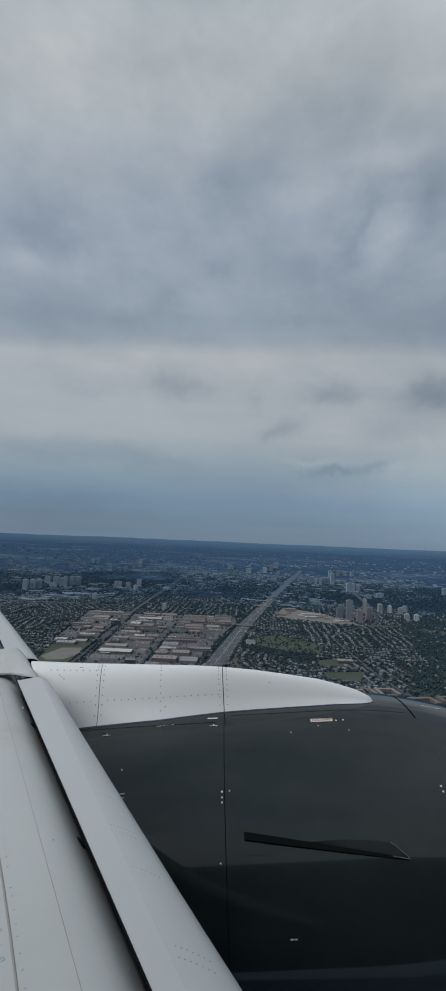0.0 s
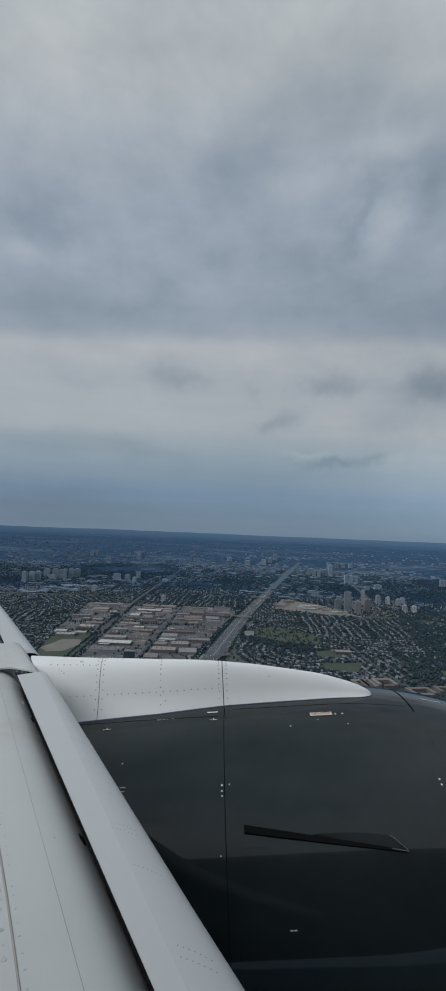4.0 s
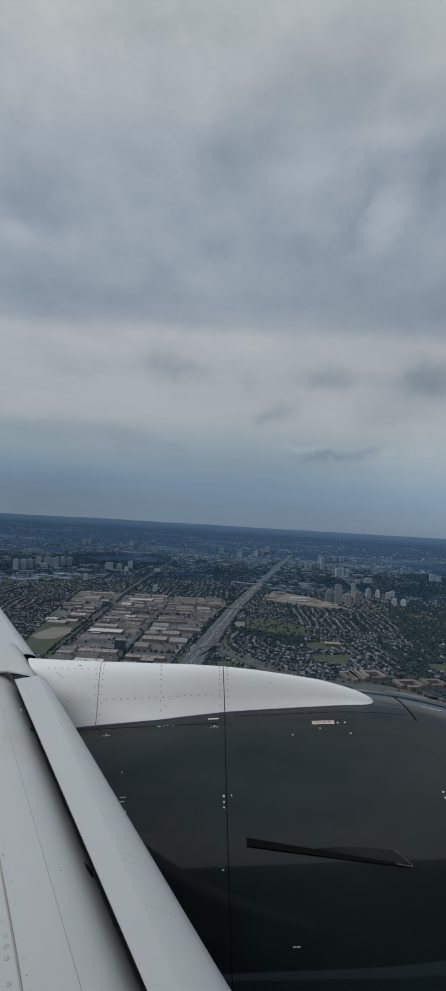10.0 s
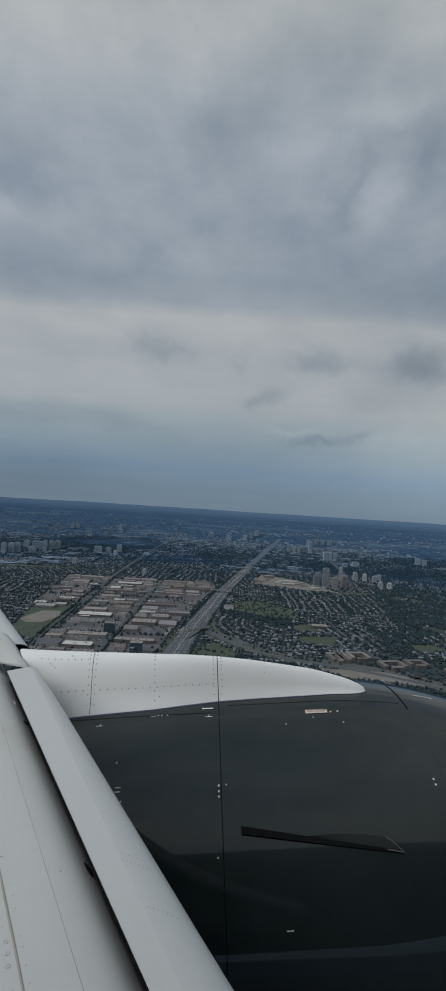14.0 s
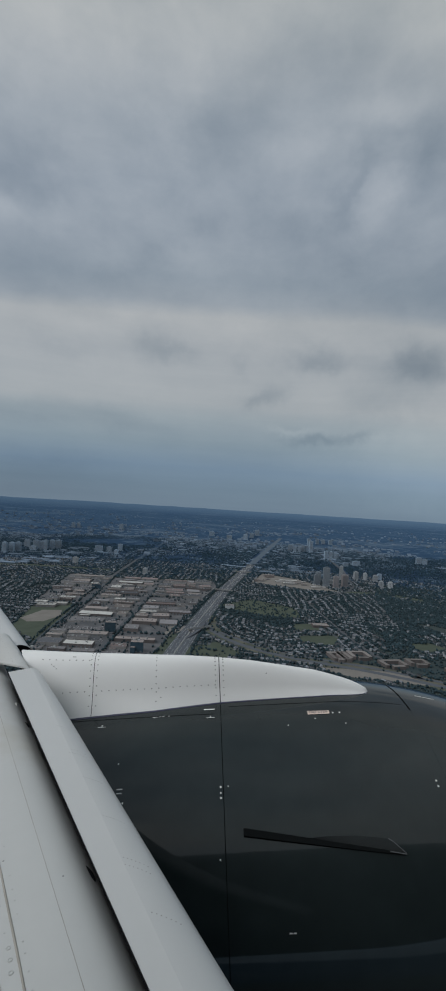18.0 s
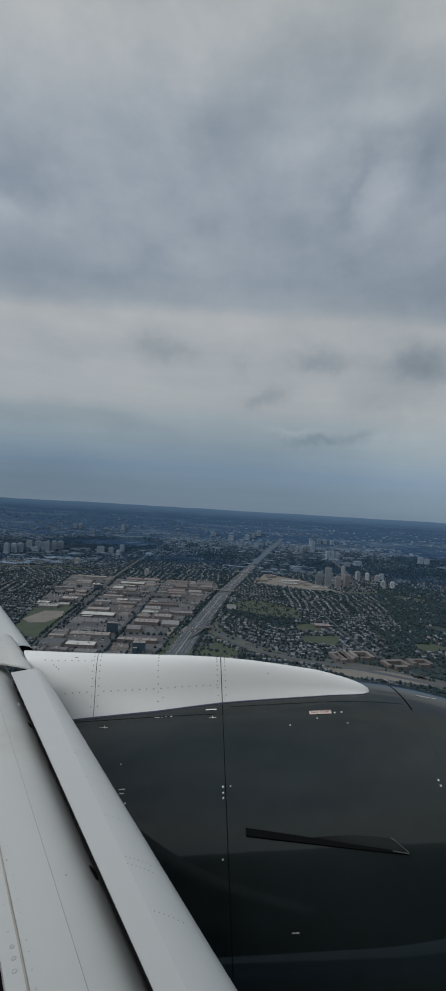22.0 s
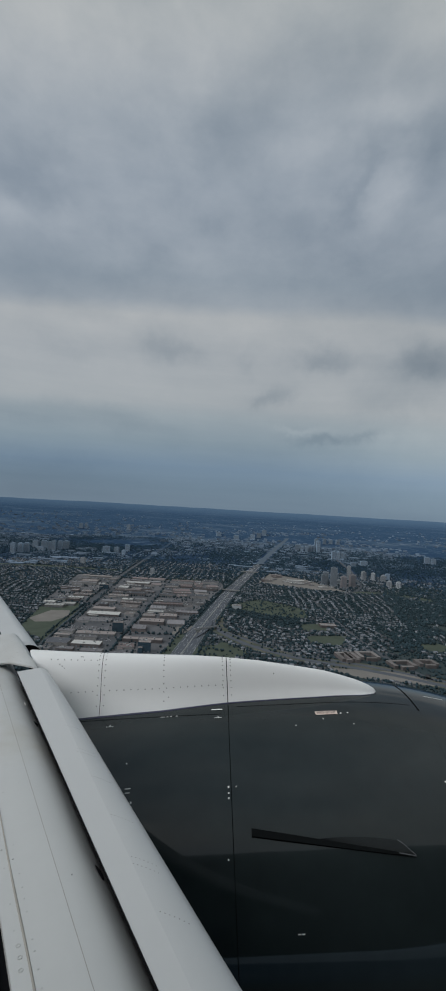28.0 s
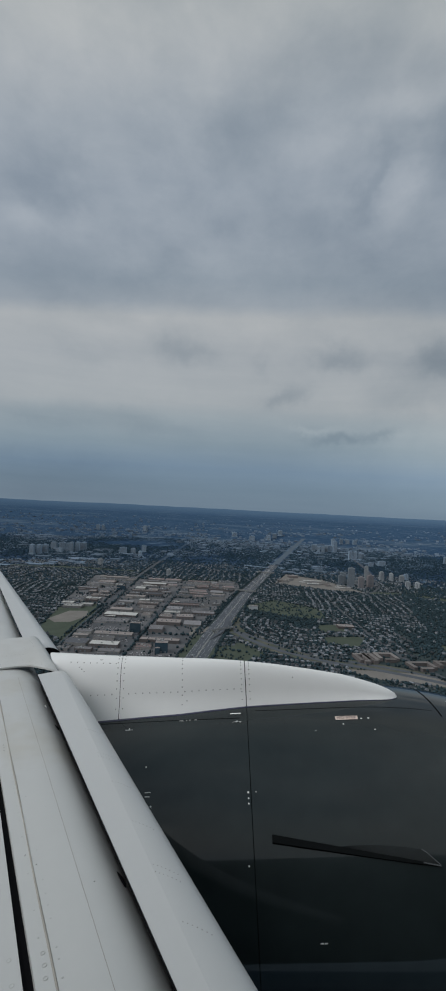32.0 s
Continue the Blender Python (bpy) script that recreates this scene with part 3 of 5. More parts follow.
PH = [.480, .439, .402, .376, .333, .316, .291, .256, .211, .162, .092, .068, .046, .026, .004]


def pylon_point(s, phi, grow=0.0):
    w, h = float(np.interp(s, PS, PW)) + grow, float(np.interp(s, PS, PH)) + grow
    r = radius(s)
    cth = math.sqrt(max(1 - (w / r) ** 2, 0))
    base = r * cth - .004
    cs, v = math.cos(phi), abs(math.sin(phi)) ** .96
    foot = .86 * math.sqrt(max(1 - v, 0)) + .14 * max(0.0, 1 - v / .35) ** 1.5
    side = -w * math.copysign(foot, cs)
    up = base + (h + r - base) * v
    return C0 + AX * s + UP * up + OUT * side


def pylon_normal(s, phi):
    a, b = pylon_point(s + .01, phi) - pylon_point(s - .01, phi), pylon_point(s, phi + .02) - pylon_point(s, phi - .02)
    return a.cross(b).normalized() * (-1 if a.cross(b).dot(pylon_point(s, phi) - (C0 + AX * s)) < 0 else 1)


def tail(s, phi):
    """The aft end is cut on a slant, fitted to the cover plate's edge in the camera's view."""
    up = math.sin(min(phi, math.pi - phi)) if s < -.942 else 0
    return s if s > -.942 else -.942 + (s + .942) * (.40 + .17 * max(up - .6, 0) / .4) / .678


fairings = []
for a, b, cnt in ((-1.62, -.942, 12), (-.938, -.003, 14), (.003, 1.150, 30)):
    ss = steps(a, b, cnt) if b < 1 else [a + (b - a) * math.sin(math.pi / 2 * i / (cnt - 1)) for i in range(cnt)]
    fairings.append(crease(part("pylon_fairing", grid_bm([[pylon_point(tail(s, p), p) for p in steps(0, math.pi, 29)] for s in ss]), WHITE, airliner,
                                "white riveted pylon fairing"), 60))
part("pylon_core", grid_bm([[pylon_point(s, p, -.012) for p in steps(0, math.pi, 15)] for s in steps(-1.28, 1.05, 20)]), SEAM_SHADE, airliner, "", True)
# dark seal where the fairing meets the cowling
rows = []
for s in steps(-1.2, 1.14, 50):
    rows.append([pylon_point(s, 0, .012) + UP * -.004, pylon_point(s, 0, .010) + UP * .006, pylon_point(s, .01, .001) + UP * .004])
lip_rows = [[pylon_point(s, .012, .0025), pylon_point(s, 0, .0075) + UP * .0035, pylon_point(s, 0, .0085) + UP * .0005] for s in steps(-1.2, 1.13, 50)]
part("fairing_lip", grid_bm(lip_rows), WHITE, fairings[1], "thin white rolled fairing edge", True)
part("edge_seal", grid_bm(rows), EDGE, airliner, "dark blue edge seal")


def riv(lst):
    return [(pylon_point(s, p), pylon_normal(s, p)) for s, p in lst]


phis = [.16, .33, .5, .66, .82, .98, 1.15, 1.32, 1.5]
tagged(part("rivets", discs(riv([(-.965, p) for p in phis] + [(-1.0 - .0525 * i, .40) for i in range(4)] + [(-1.33 + .05 * i, 1.12) for i in range(8)] + [(-1.26, .98), (-1.24, .93), (-1.22, .88)]), .0047), RIVET, fairings[0]), kind="stuff")
tagged(part("rivets", discs(riv([(-.915, p) for p in phis] + [(-.475, p) for p in phis] + [(-.875 + .0525 * i, .40) for i in range(17)]
                                + [(-.03, p) for p in phis] + [(-.44, .22)]), .0047), RIVET, fairings[1]), kind="stuff")
tagged(part("rivets", discs(riv([(.03, p) for p in phis] + [(.36, .8)]), .0047), RIVET, fairings[2]), kind="stuff")

rows = [[pylon_point(s, p) + pylon_normal(s, p) * .0012 for p in (1.235, 1.245, 1.255)] for s in steps(-1.11, -1.085, 4)]
part("drain_slot", grid_bm(rows), SEAM_SHADE, fairings[0], "small dark drain slot")
# fuselage side behind the window
FC = Vector((0, -2.18, -.07))
rows = []
for th in range(0, 360, 6):
    d = UP * math.cos(radians(th)) + OUT * math.sin(radians(th))
    rows.append([FC + AX * s + d * (2.0 * t) for s, t in ((-16, .25), (-13, .7), (-10, .95), (-8, 1), (-3, 1), (0, 1), (4, 1), (8, 1), (10.5, .92), (12.2, .7), (13.2, .3), (13.5, .02))])
part("fuselage", grid_bm(rows, close_u=True), SKIN, airliner, "smooth dark fuselage side", True)

# ---- the land below: plan in metres, placed to fit the camera's view; past NEAR the country is a compressed backdrop, since the lens sees no farther than 5 km ----
NEAR, REACH = 3000.0, 1800.0


def pull(x, y):
    d = math.hypot(x, y)
    return 1.0 if d <= NEAR else (NEAR + REACH * (1 - 1 / (1 + (d - NEAR) / REACH))) / d


def land(x, y, z=0.0):
    f = pull(x, y)
    return (x * f, y * f, EYE + (z - EYE) * f)


def land_np(v):
    v = np.asarray(v, float)
    d = np.hypot(v[:, 0], v[:, 1])
    f = np.where(d <= NEAR, 1.0, (NEAR + REACH * (1 - 1 / (1 + np.maximum(d - NEAR, 0) / REACH))) / np.maximum(d, 1))
    return np.stack([v[:, 0] * f, v[:, 1] * f, EYE + (v[:, 2] - EYE) * f], 1)


def inside(poly, x, y):
    hit = False
    for (x0, y0), (x1, y1) in zip(poly, poly[1:] + poly[:1]):
        if (y0 > y) != (y1 > y) and x < (x1 - x0) * (y - y0) / (y1 - y0) + x0:
            hit = not hit
    return hit


# near green leans blue: a little haze is painted into it
GROUND = material("dark_green_land", (.031, .046, .053), .95, vary=.4, scale=.004, fine=.05, second=(.044, .057, .057), second_at=.52, spec=.1)


def paint_haze(mt, far, start=4600.0, end=4840.0, most=1.0):
    """Paints haze into the base colour: it blends to far with distance."""
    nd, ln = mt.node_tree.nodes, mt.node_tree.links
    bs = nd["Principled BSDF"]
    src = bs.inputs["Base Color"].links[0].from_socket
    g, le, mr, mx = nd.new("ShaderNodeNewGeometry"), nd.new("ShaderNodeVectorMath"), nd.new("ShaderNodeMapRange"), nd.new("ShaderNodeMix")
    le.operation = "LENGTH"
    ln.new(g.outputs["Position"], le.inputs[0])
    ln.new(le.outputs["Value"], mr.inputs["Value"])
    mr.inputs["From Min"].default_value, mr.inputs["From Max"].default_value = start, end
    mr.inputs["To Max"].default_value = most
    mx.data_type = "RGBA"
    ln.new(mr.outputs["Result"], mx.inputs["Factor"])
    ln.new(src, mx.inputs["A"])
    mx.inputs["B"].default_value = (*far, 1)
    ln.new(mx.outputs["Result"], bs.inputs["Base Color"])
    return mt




def far_land():
    """Woods and built-up ground of the distance under painted blue haze, laid out by the plan in kilometres."""
    mt = bpy.data.materials.new("hazed_distant_land")
    mt.use_nodes = True
    nd, ln = mt.node_tree.nodes, mt.node_tree.links
    bs = nd["Principled BSDF"]
    uv = nd.new("ShaderNodeUVMap")

    def nz(scale, detail, lo, hi, off=0.0):
        mp = nd.new("ShaderNodeMapping")
        mp.inputs["Location"].default_value = (off, off * .7, 0)
        ln.new(uv.outputs[0], mp.inputs[0])
        n = nd.new("ShaderNodeTexNoise")
        n.inputs["Scale"].default_value, n.inputs["Detail"].default_value, n.inputs["Roughness"].default_value = scale, detail, .62
        ln.new(mp.outputs[0], n.inputs["Vector"])
        m_ = nd.new("ShaderNodeMapRange")
        m_.inputs["From Min"].default_value, m_.inputs["From Max"].default_value = lo, hi
        ln.new(n.outputs[0], m_.inputs["Value"])
        return m_.outputs[0]

    def mix(fac, a_, b_):
        m_ = nd.new("ShaderNodeMix")
        m_.data_type = "RGBA"
        ln.new(fac, m_.inputs["Factor"])
        for k, v in (("A", a_), ("B", b_)):
            if isinstance(v, tuple):
                m_.inputs[k].default_value = (*v, 1)
            else:
                ln.new(v, m_.inputs[k])
        return m_.outputs["Result"]

    # the blue of the haze is already in these ground colours
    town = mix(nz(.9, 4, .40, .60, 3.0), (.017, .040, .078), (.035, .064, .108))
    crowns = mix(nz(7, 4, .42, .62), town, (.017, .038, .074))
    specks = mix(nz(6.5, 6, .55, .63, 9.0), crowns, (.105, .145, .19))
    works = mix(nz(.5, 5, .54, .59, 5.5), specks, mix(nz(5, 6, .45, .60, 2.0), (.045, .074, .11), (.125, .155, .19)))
    ln.new(works, bs.inputs["Base Color"])
    bs.inputs["Roughness"].default_value = .95
    bs.inputs["Specular IOR Level"].default_value = .05
    return mt


# painted haze in two steps: blue first, paler close to the horizon
FAR_LAND = paint_haze(paint_haze(far_land(), (.050, .102, .176), 3600.0, 4650.0, .50), (.096, .158, .238), 4640.0, 4810.0)
ASPHALT = material("worn_grey_asphalt", (.080, .089, .104), .9, vary=.15, scale=.02, fine=.4, spec=.2)
# far roads carry painted haze: bluer asphalt that pales with distance
FAR_STREET = paint_haze(material("hazed_street", (.050, .070, .094), .9, vary=.15, scale=.01, fine=.2, spec=.1), (.10, .17, .25))
FAR_ROAD = paint_haze(material("hazed_road", (.088, .113, .142), .9, vary=.15, scale=.01, fine=.2, spec=.1), (.10, .17, .25))
LOT = material("grey_yard_paving", (.122, .120, .126), .9, vary=.4, scale=.012, fine=.12, second=(.080, .083, .09), second_at=.5, spec=.2)
STREET = material("street_asphalt", (.072, .078, .088), .9, vary=.12, scale=.02, fine=.3, spec=.2)
GRASS = material("mown_grass", (.066, .080, .062), .95, vary=.3, scale=.02, fine=.2, spec=.1)
SAND = material("bare_tan_earth", (.18, .168, .155), .95, vary=.3, scale=.02, fine=.2, spec=.1)
CONCRETE = material("pale_concrete", (.26, .26, .25), .85, vary=.15, scale=.05, fine=1, spec=.2)
LINE = material("white_lane_paint", (.6, .6, .58), .7)
# foliage green tinted blue, again for a little haze
LEAF = material("summer_tree_foliage", (.025, .044, .053), .9, vary=.3, scale=.02, fine=.5, island=.35, spec=.15)
# bluer copy of LEAF: haze is painted in and grows with distance
FAR_LEAF = paint_haze(material("hazed_tree_foliage", (.025, .048, .069), .9, vary=.25, scale=.01, fine=.2, island=.4, spec=.1), (.050, .097, .160), 3800.0, 4600.0, .65)
WALLS = material("house_walls_brick_and_siding", (.21, .217, .226), .85, vary=.15, scale=.05, fine=1, island=.8, spec=.2)
ROOFS = material("asphalt_shingle_roofs", (.118, .126, .142), .85, vary=.2, scale=.05, fine=1, island=.75, spec=.25)
# far roofs take a bluer base, with haze painted over it by distance
FAR_ROOF = paint_haze(material("hazed_roofs", (.115, .155, .205), .85, vary=.2, scale=.02, fine=.3, island=.5, spec=.2), (.10, .165, .235))
CAR = material("car_paint_mixed", (.24, .24, .25), .35, vary=.05, scale=1, fine=3, island=1.2, spec=.5)
ROOFSET = [material("flat_roof_gravel_grey", (.155, .150, .157), .9, vary=.3, scale=.05, fine=.6, each=.5, spec=.2),
           material("flat_roof_tan", (.205, .18, .172), .9, vary=.3, scale=.05, fine=.6, each=.3, spec=.2),
           material("flat_roof_pale", (.38, .375, .36), .85, vary=.15, scale=.05, fine=.6, each=.25, spec=.2),
           material("flat_roof_dark", (.075, .078, .088), .9, vary=.22, scale=.05, fine=.6, each=.3, spec=.2),
           material("flat_roof_rust", (.175, .138, .135), .9, vary=.22, scale=.05, fine=.6, each=.3, spec=.2)]
WALLSET = [material("precast_wall", (.21, .205, .20), .85, vary=.15, scale=.1, fine=1, each=.35, spec=.2),
           material("brown_brick_wall", (.125, .112, .111), .85, vary=.2, scale=.1, fine=1, each=.3, spec=.2)]
UNIT = material("galvanised_roof_unit", (.30, .31, .31), .5, .2, vary=.15, scale=.3, each=.3)
GLASS_BLUE = material("blue_curtain_glass", (.035, .06, .08), .15, vary=.2, scale=.1, each=.2)
TOWER_PALE = material("pale_tower_concrete", (.29, .31, .325), .8, vary=.15, scale=.05, fine=.6, each=.3, spec=.2)
TOWER_BLUE = material("blue_grey_tower", (.17, .20, .23), .6, vary=.15, scale=.05, fine=.6, each=.3)
TOWER_PINK = material("pinkish_brick_tower", (.19, .175, .18), .85, vary=.15, scale=.05, fine=.6, each=.25, spec=.2)
# one blue-hazed colour for all far towers, painted paler near the horizon
TOWER_FAR = paint_haze(material("hazed_tower", (.21, .275, .345), .85, vary=.15, scale=.03, fine=.4, each=.3, spec=.1), (.16, .23, .30))
WINDOW = material("dark_window_band", (.13, .15, .17), .4, vary=.2, scale=.2)

# ground sheet: near plain, then the distance up to the horizon
rings = [0, 200, 500, 900, 1150, 1400, 1700, 2000, 2400, 2700, 3000]
az_n = 144
vs, fs = [(0, 0, 0)], []
for r in rings[1:]:
    vs += [(r * math.sin(2 * math.pi * a / az_n), r * math.cos(2 * math.pi * a / az_n), 0) for a in range(az_n)]
for a in range(az_n):
    fs.append((0, 1 + (a + 1) % az_n, 1 + a))
for i in range(len(rings) - 2):
    for a in range(az_n):
        p, q = 1 + i * az_n, 1 + (i + 1) * az_n
        fs.append((p + a, p + (a + 1) % az_n, q + (a + 1) % az_n, q + a))
ground = link("ground", mesh_from("ground", vs, fs, GROUND))
tagged(ground, "dark green suburban plain under an overcast sky", "ground", kind="structure")
rings = [3000, 3150, 3300, 3500, 3700, 3950, 4200, 4600, 5000, 5500, 6000, 6700, 7500, 8500, 9500, 11000, 13000, 16000, 20000, 28000, 40000, 90000]
vs, fs = [], []
for i, r in enumerate(rings):
    for a in range(az_n * 2):
        q = math.pi * a / az_n
        wob = 0 if i < len(rings) - 1 else 1
        x, y, z = land(r * math.sin(q), r * math.cos(q))
        if wob:      # low uneven skyline
            z += 6 + 7 * noise.noise(Vector((math.sin(q) * 6, math.cos(q) * 6, 0))) + 4 * noise.noise(Vector((math.sin(q) * 30, math.cos(q) * 30, 3)))
        vs.append((x, y, z))
nn = az_n * 2
for i in range(len(rings) - 1):
    for a in range(nn):
        fs.append((i * nn + a, i * nn + (a + 1) % nn, (i + 1) * nn + (a + 1) % nn, (i + 1) * nn + a))
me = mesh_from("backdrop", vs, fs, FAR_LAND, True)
plan = me.uv_layers.new(name="plan").data
for lp in me.loops:
    i, a = divmod(lp.vertex_index, nn)
    plan[lp.index].uv = (rings[i] * math.sin(math.pi * a / az_n) / 1000, rings[i] * math.cos(math.pi * a / az_n) / 1000)
tagged(link("backdrop", me), "blue-green distance with haze painted in, reaching a low horizon", "distance", kind="structure")


def ribbon(name, pts, width, mt, z=.3, label="", category="road", kind="structure", parent=None, thick=.25, dense=60.0):
    """A strip of paving along a line of plan points, with its own thickness."""
    line = []
    for (x0, y0), (x1, y1) in zip(pts, pts[1:]):
        cnt = max(1, int(math.hypot(x1 - x0, y1 - y0) / dense))
        line += [(x0 + (x1 - x0) * i / cnt, y0 + (y1 - y0) * i / cnt) for i in range(cnt)]
    line.append(pts[-1])
    for _ in range(3 if len(pts) > 2 else 0):
        line = [line[0]] + [((a[0] + 2 * b[0] + c[0]) / 4, (a[1] + 2 * b[1] + c[1]) / 4) for a, b, c in zip(line, line[1:], line[2:])] + [line[-1]]
    vs, fs = [], []
    for i, (x, y) in enumerate(line):
        a, b = line[max(i - 1, 0)], line[min(i + 1, len(line) - 1)]
        dx, dy = b[0] - a[0], b[1] - a[1]
        ln_ = math.hypot(dx, dy) or 1
        nx, ny = dy / ln_, -dx / ln_
        zz = z(i / (len(line) - 1)) if callable(z) else z
        w = width / 2
        vs += [land(x - nx * w, y - ny * w, zz), land(x + nx * w, y + ny * w, zz), land(x + nx * w, y + ny * w, zz - thick), land(x - nx * w, y - ny * w, zz - thick)]
        if i:
            p, q = 4 * i - 4, 4 * i
            fs += [(p, p + 1, q + 1, q), (p + 1, p + 2, q + 2, q + 1), (p + 3, p, q, q + 3)]
    ob = link(name, mesh_from(name, vs, fs, mt), parent)
    if parent is None:
        tagged(ob, label, category, kind=kind)
    return ob


def offset(pts, d):
    out = []
    for i, (x, y) in enumerate(pts):
        a, b = pts[max(i - 1, 0)], pts[min(i + 1, len(pts) - 1)]
        dx, dy = b[0] - a[0], b[1] - a[1]
        ln_ = math.hypot(dx, dy)
        out.append((x + dy / ln_ * d, y - dx / ln_ * d))
    return out


def area(name, poly, mt, z, label, category):
    vs = [land(x, y, z) for x, y in poly] + [land(x, y, z - .2) for x, y in poly]
    n_ = len(poly)
    fs = [tuple(range(n_))] + [(i, (i + 1) % n_, n_ + (i + 1) % n_, n_ + i) for i in range(n_)]
    return tagged(link(name, mesh_from(name, vs, fs, mt)), label, category, kind="structure")


HIGHWAY = [(-118, 1180), (-90, 1420), (-65, 1590), (35, 2255), (255, 3420), (560, 5000), (960, 7000)]
BRANCH = [(-40, 1720), (-38, 1600), (-15, 1500), (35, 1435), (115, 1345), (215, 1280), (395, 1240), (595, 1140), (800, 1020)]
ARTERIAL = [(-495, 1100), (-515, 1365), (-535, 1700), (-590, 2570), (-600, 3300), (-610, 5390), (-605, 6500)]
DIAG = [(400, 2245), (430, 2105), (460, 1585), (492, 1330), (560, 1180)]
NORTH = [(430, 2105), (600, 2330), (740, 2480), (835, 2700), (845, 2850), (955, 3390), (1050, 4295), (1095, 5085)]
YARDS = [(-735, 1800), (-830, 2500), (-475, 2450), (-20, 2560), (10, 2360), (-122, 1590), (-160, 1200), (-495, 1120), (-515, 1300), (-545, 1800)]

area("yard_pavement", YARDS, LOT, .25, "grey paved yards of an industrial estate", "pavement")
for p in ([(-640, 1400), (-700, 1700), (-575, 1800), (-520, 1560), (-518, 1300)], [(5, 1910), (165, 2095), (350, 1950), (345, 1760), (170, 1800)],
          [(295, 1675), (425, 1725), (375, 1605), (290, 1585)], [(290, 1525), (440, 1560), (385, 1425), (290, 1460)], [(640, 1500), (720, 1560), (780, 1480), (690, 1430)],
          [(-480, 2440), (-30, 2550), (20, 2640), (-470, 2530)], [(-175, 1210), (-130, 1210), (-100, 1420), (-135, 1470)], [(-1250, 2330), (-950, 2500), (-960, 2580), (-1260, 2430)],
          [(-75, 1330), (10, 1400), (90, 1310), (0, 1200), (-90, 1190)], [(1090, 2180), (1200, 2120), (1150, 2000), (1050, 2080)]):
    area("grass_field", p, GRASS, .32, "open mown grass field between trees", "grass")
CORRIDOR_EAST = [(700, 2430), (860, 2470), (1025, 2440), (1140, 2240), (1350, 2080)]
CORRIDOR_WEST = [(-1500, 2680), (-1000, 2720), (-620, 2700)]
ribbon("grass_corridor", CORRIDOR_EAST, 62, GRASS, .3, "long mown strip under power lines", "grass")
ribbon("grass_corridor", CORRIDOR_WEST, 62, GRASS, .3, "long mown strip under power lines", "grass")
for p in ([(200, 2585), (300, 2960), (510, 2790), (680, 2425), (470, 2450)], [(275, 1228), (530, 1228), (560, 1140), (375, 1165)], [(-668, 1535), (-640, 1660), (-575, 1675), (-548, 1600), (-578, 1510), (-628, 1495)],
          [(-120, 1470), (-90, 1560), (-150, 1560), (-165, 1440)]):
    area("bare_earth_lot", p, SAND, .36, "bare tan earth of a cleared building site", "earth")

for off in (-16.0, 16.0):
    ribbon("highway_carriageway", offset(HIGHWAY[:5], off), 28, ASPHALT, .8, "wide grey multi-lane highway through the suburbs", "road")
    for w in (-13, -6, 6, 13):
        ribbon("lane_marking", offset(HIGHWAY[:5], off + w), .2, LINE, .83, "thin white lane line on asphalt", "lane line", thick=.02)
ribbon("far_highway", HIGHWAY[4:], 52, FAR_ROAD, .8, "distant grey highway running to the horizon", "road")
ribbon("median_barrier", offset(HIGHWAY[:5], 0), 2.2, CONCRETE, 1.9, "low pale concrete median barrier", "barrier", thick=1.4)
VERGE = material("dry_grass_verge", (.105, .102, .085), .95, vary=.35, scale=.02, fine=.2, second=(.075, .085, .065), spec=.1)
ribbon("road_verge", offset(BRANCH, -12), 84, VERGE, .3, "dry grass and bare earth beside the slip roads", "grass")
ribbon("slip_road", BRANCH, 19, ASPHALT, .7, "curving grey highway slip road", "road")
ribbon("slip_road", offset(BRANCH, -34)[2:], 15, ASPHALT, .6, "curving grey highway slip road", "road")
ribbon("slip_road", [(-95, 1400), (-70, 1455), (-35, 1500), (-25, 1560), (-40, 1640), (-48, 1700)], 10, ASPHALT, lambda u: .7 + 7 * math.sin(math.pi * u), "looping slip road ramp", "road", thick=1.2)
ribbon("slip_road", [(-30, 1490), (40, 1395), (20, 1320), (-60, 1330), (-80, 1400)], 9, ASPHALT, .65, "looping slip road ramp", "road")
ribbon("far_arterial_road", ARTERIAL[4:], 18, FAR_STREET, .6, "distant straight suburban arterial road", "road")
ribbon("arterial_road", ARTERIAL[:5], 24, STREET, .6, "straight tree-lined arterial road", "road")
ribbon("arterial_road", DIAG, 18, STREET, .6, "straight suburban road between houses", "road")
ribbon("arterial_road", NORTH, 22, STREET, .6, "curving road towards the towers", "road")
ribbon("arterial_road", [(-1500, 2600), (-900, 2580), (-540, 2560), (0, 2620), (260, 2700)], 20, STREET, .5, "cross road at the edge of the industrial estate", "road")
ribbon("arterial_road", [(0, 2262), (120, 2240), (430, 2100), (720, 1960), (1300, 1800)], 16, STREET, .5, "suburban cross road", "road")
for a, b in (((-150, 2010), (-735, 1960)), ((-150, 1430), (-500, 1410)), ((-320, 1130), (-300, 2480))):
    ribbon("estate_road", [a, b], 13, STREET, .5, "narrow road between warehouses", "road")


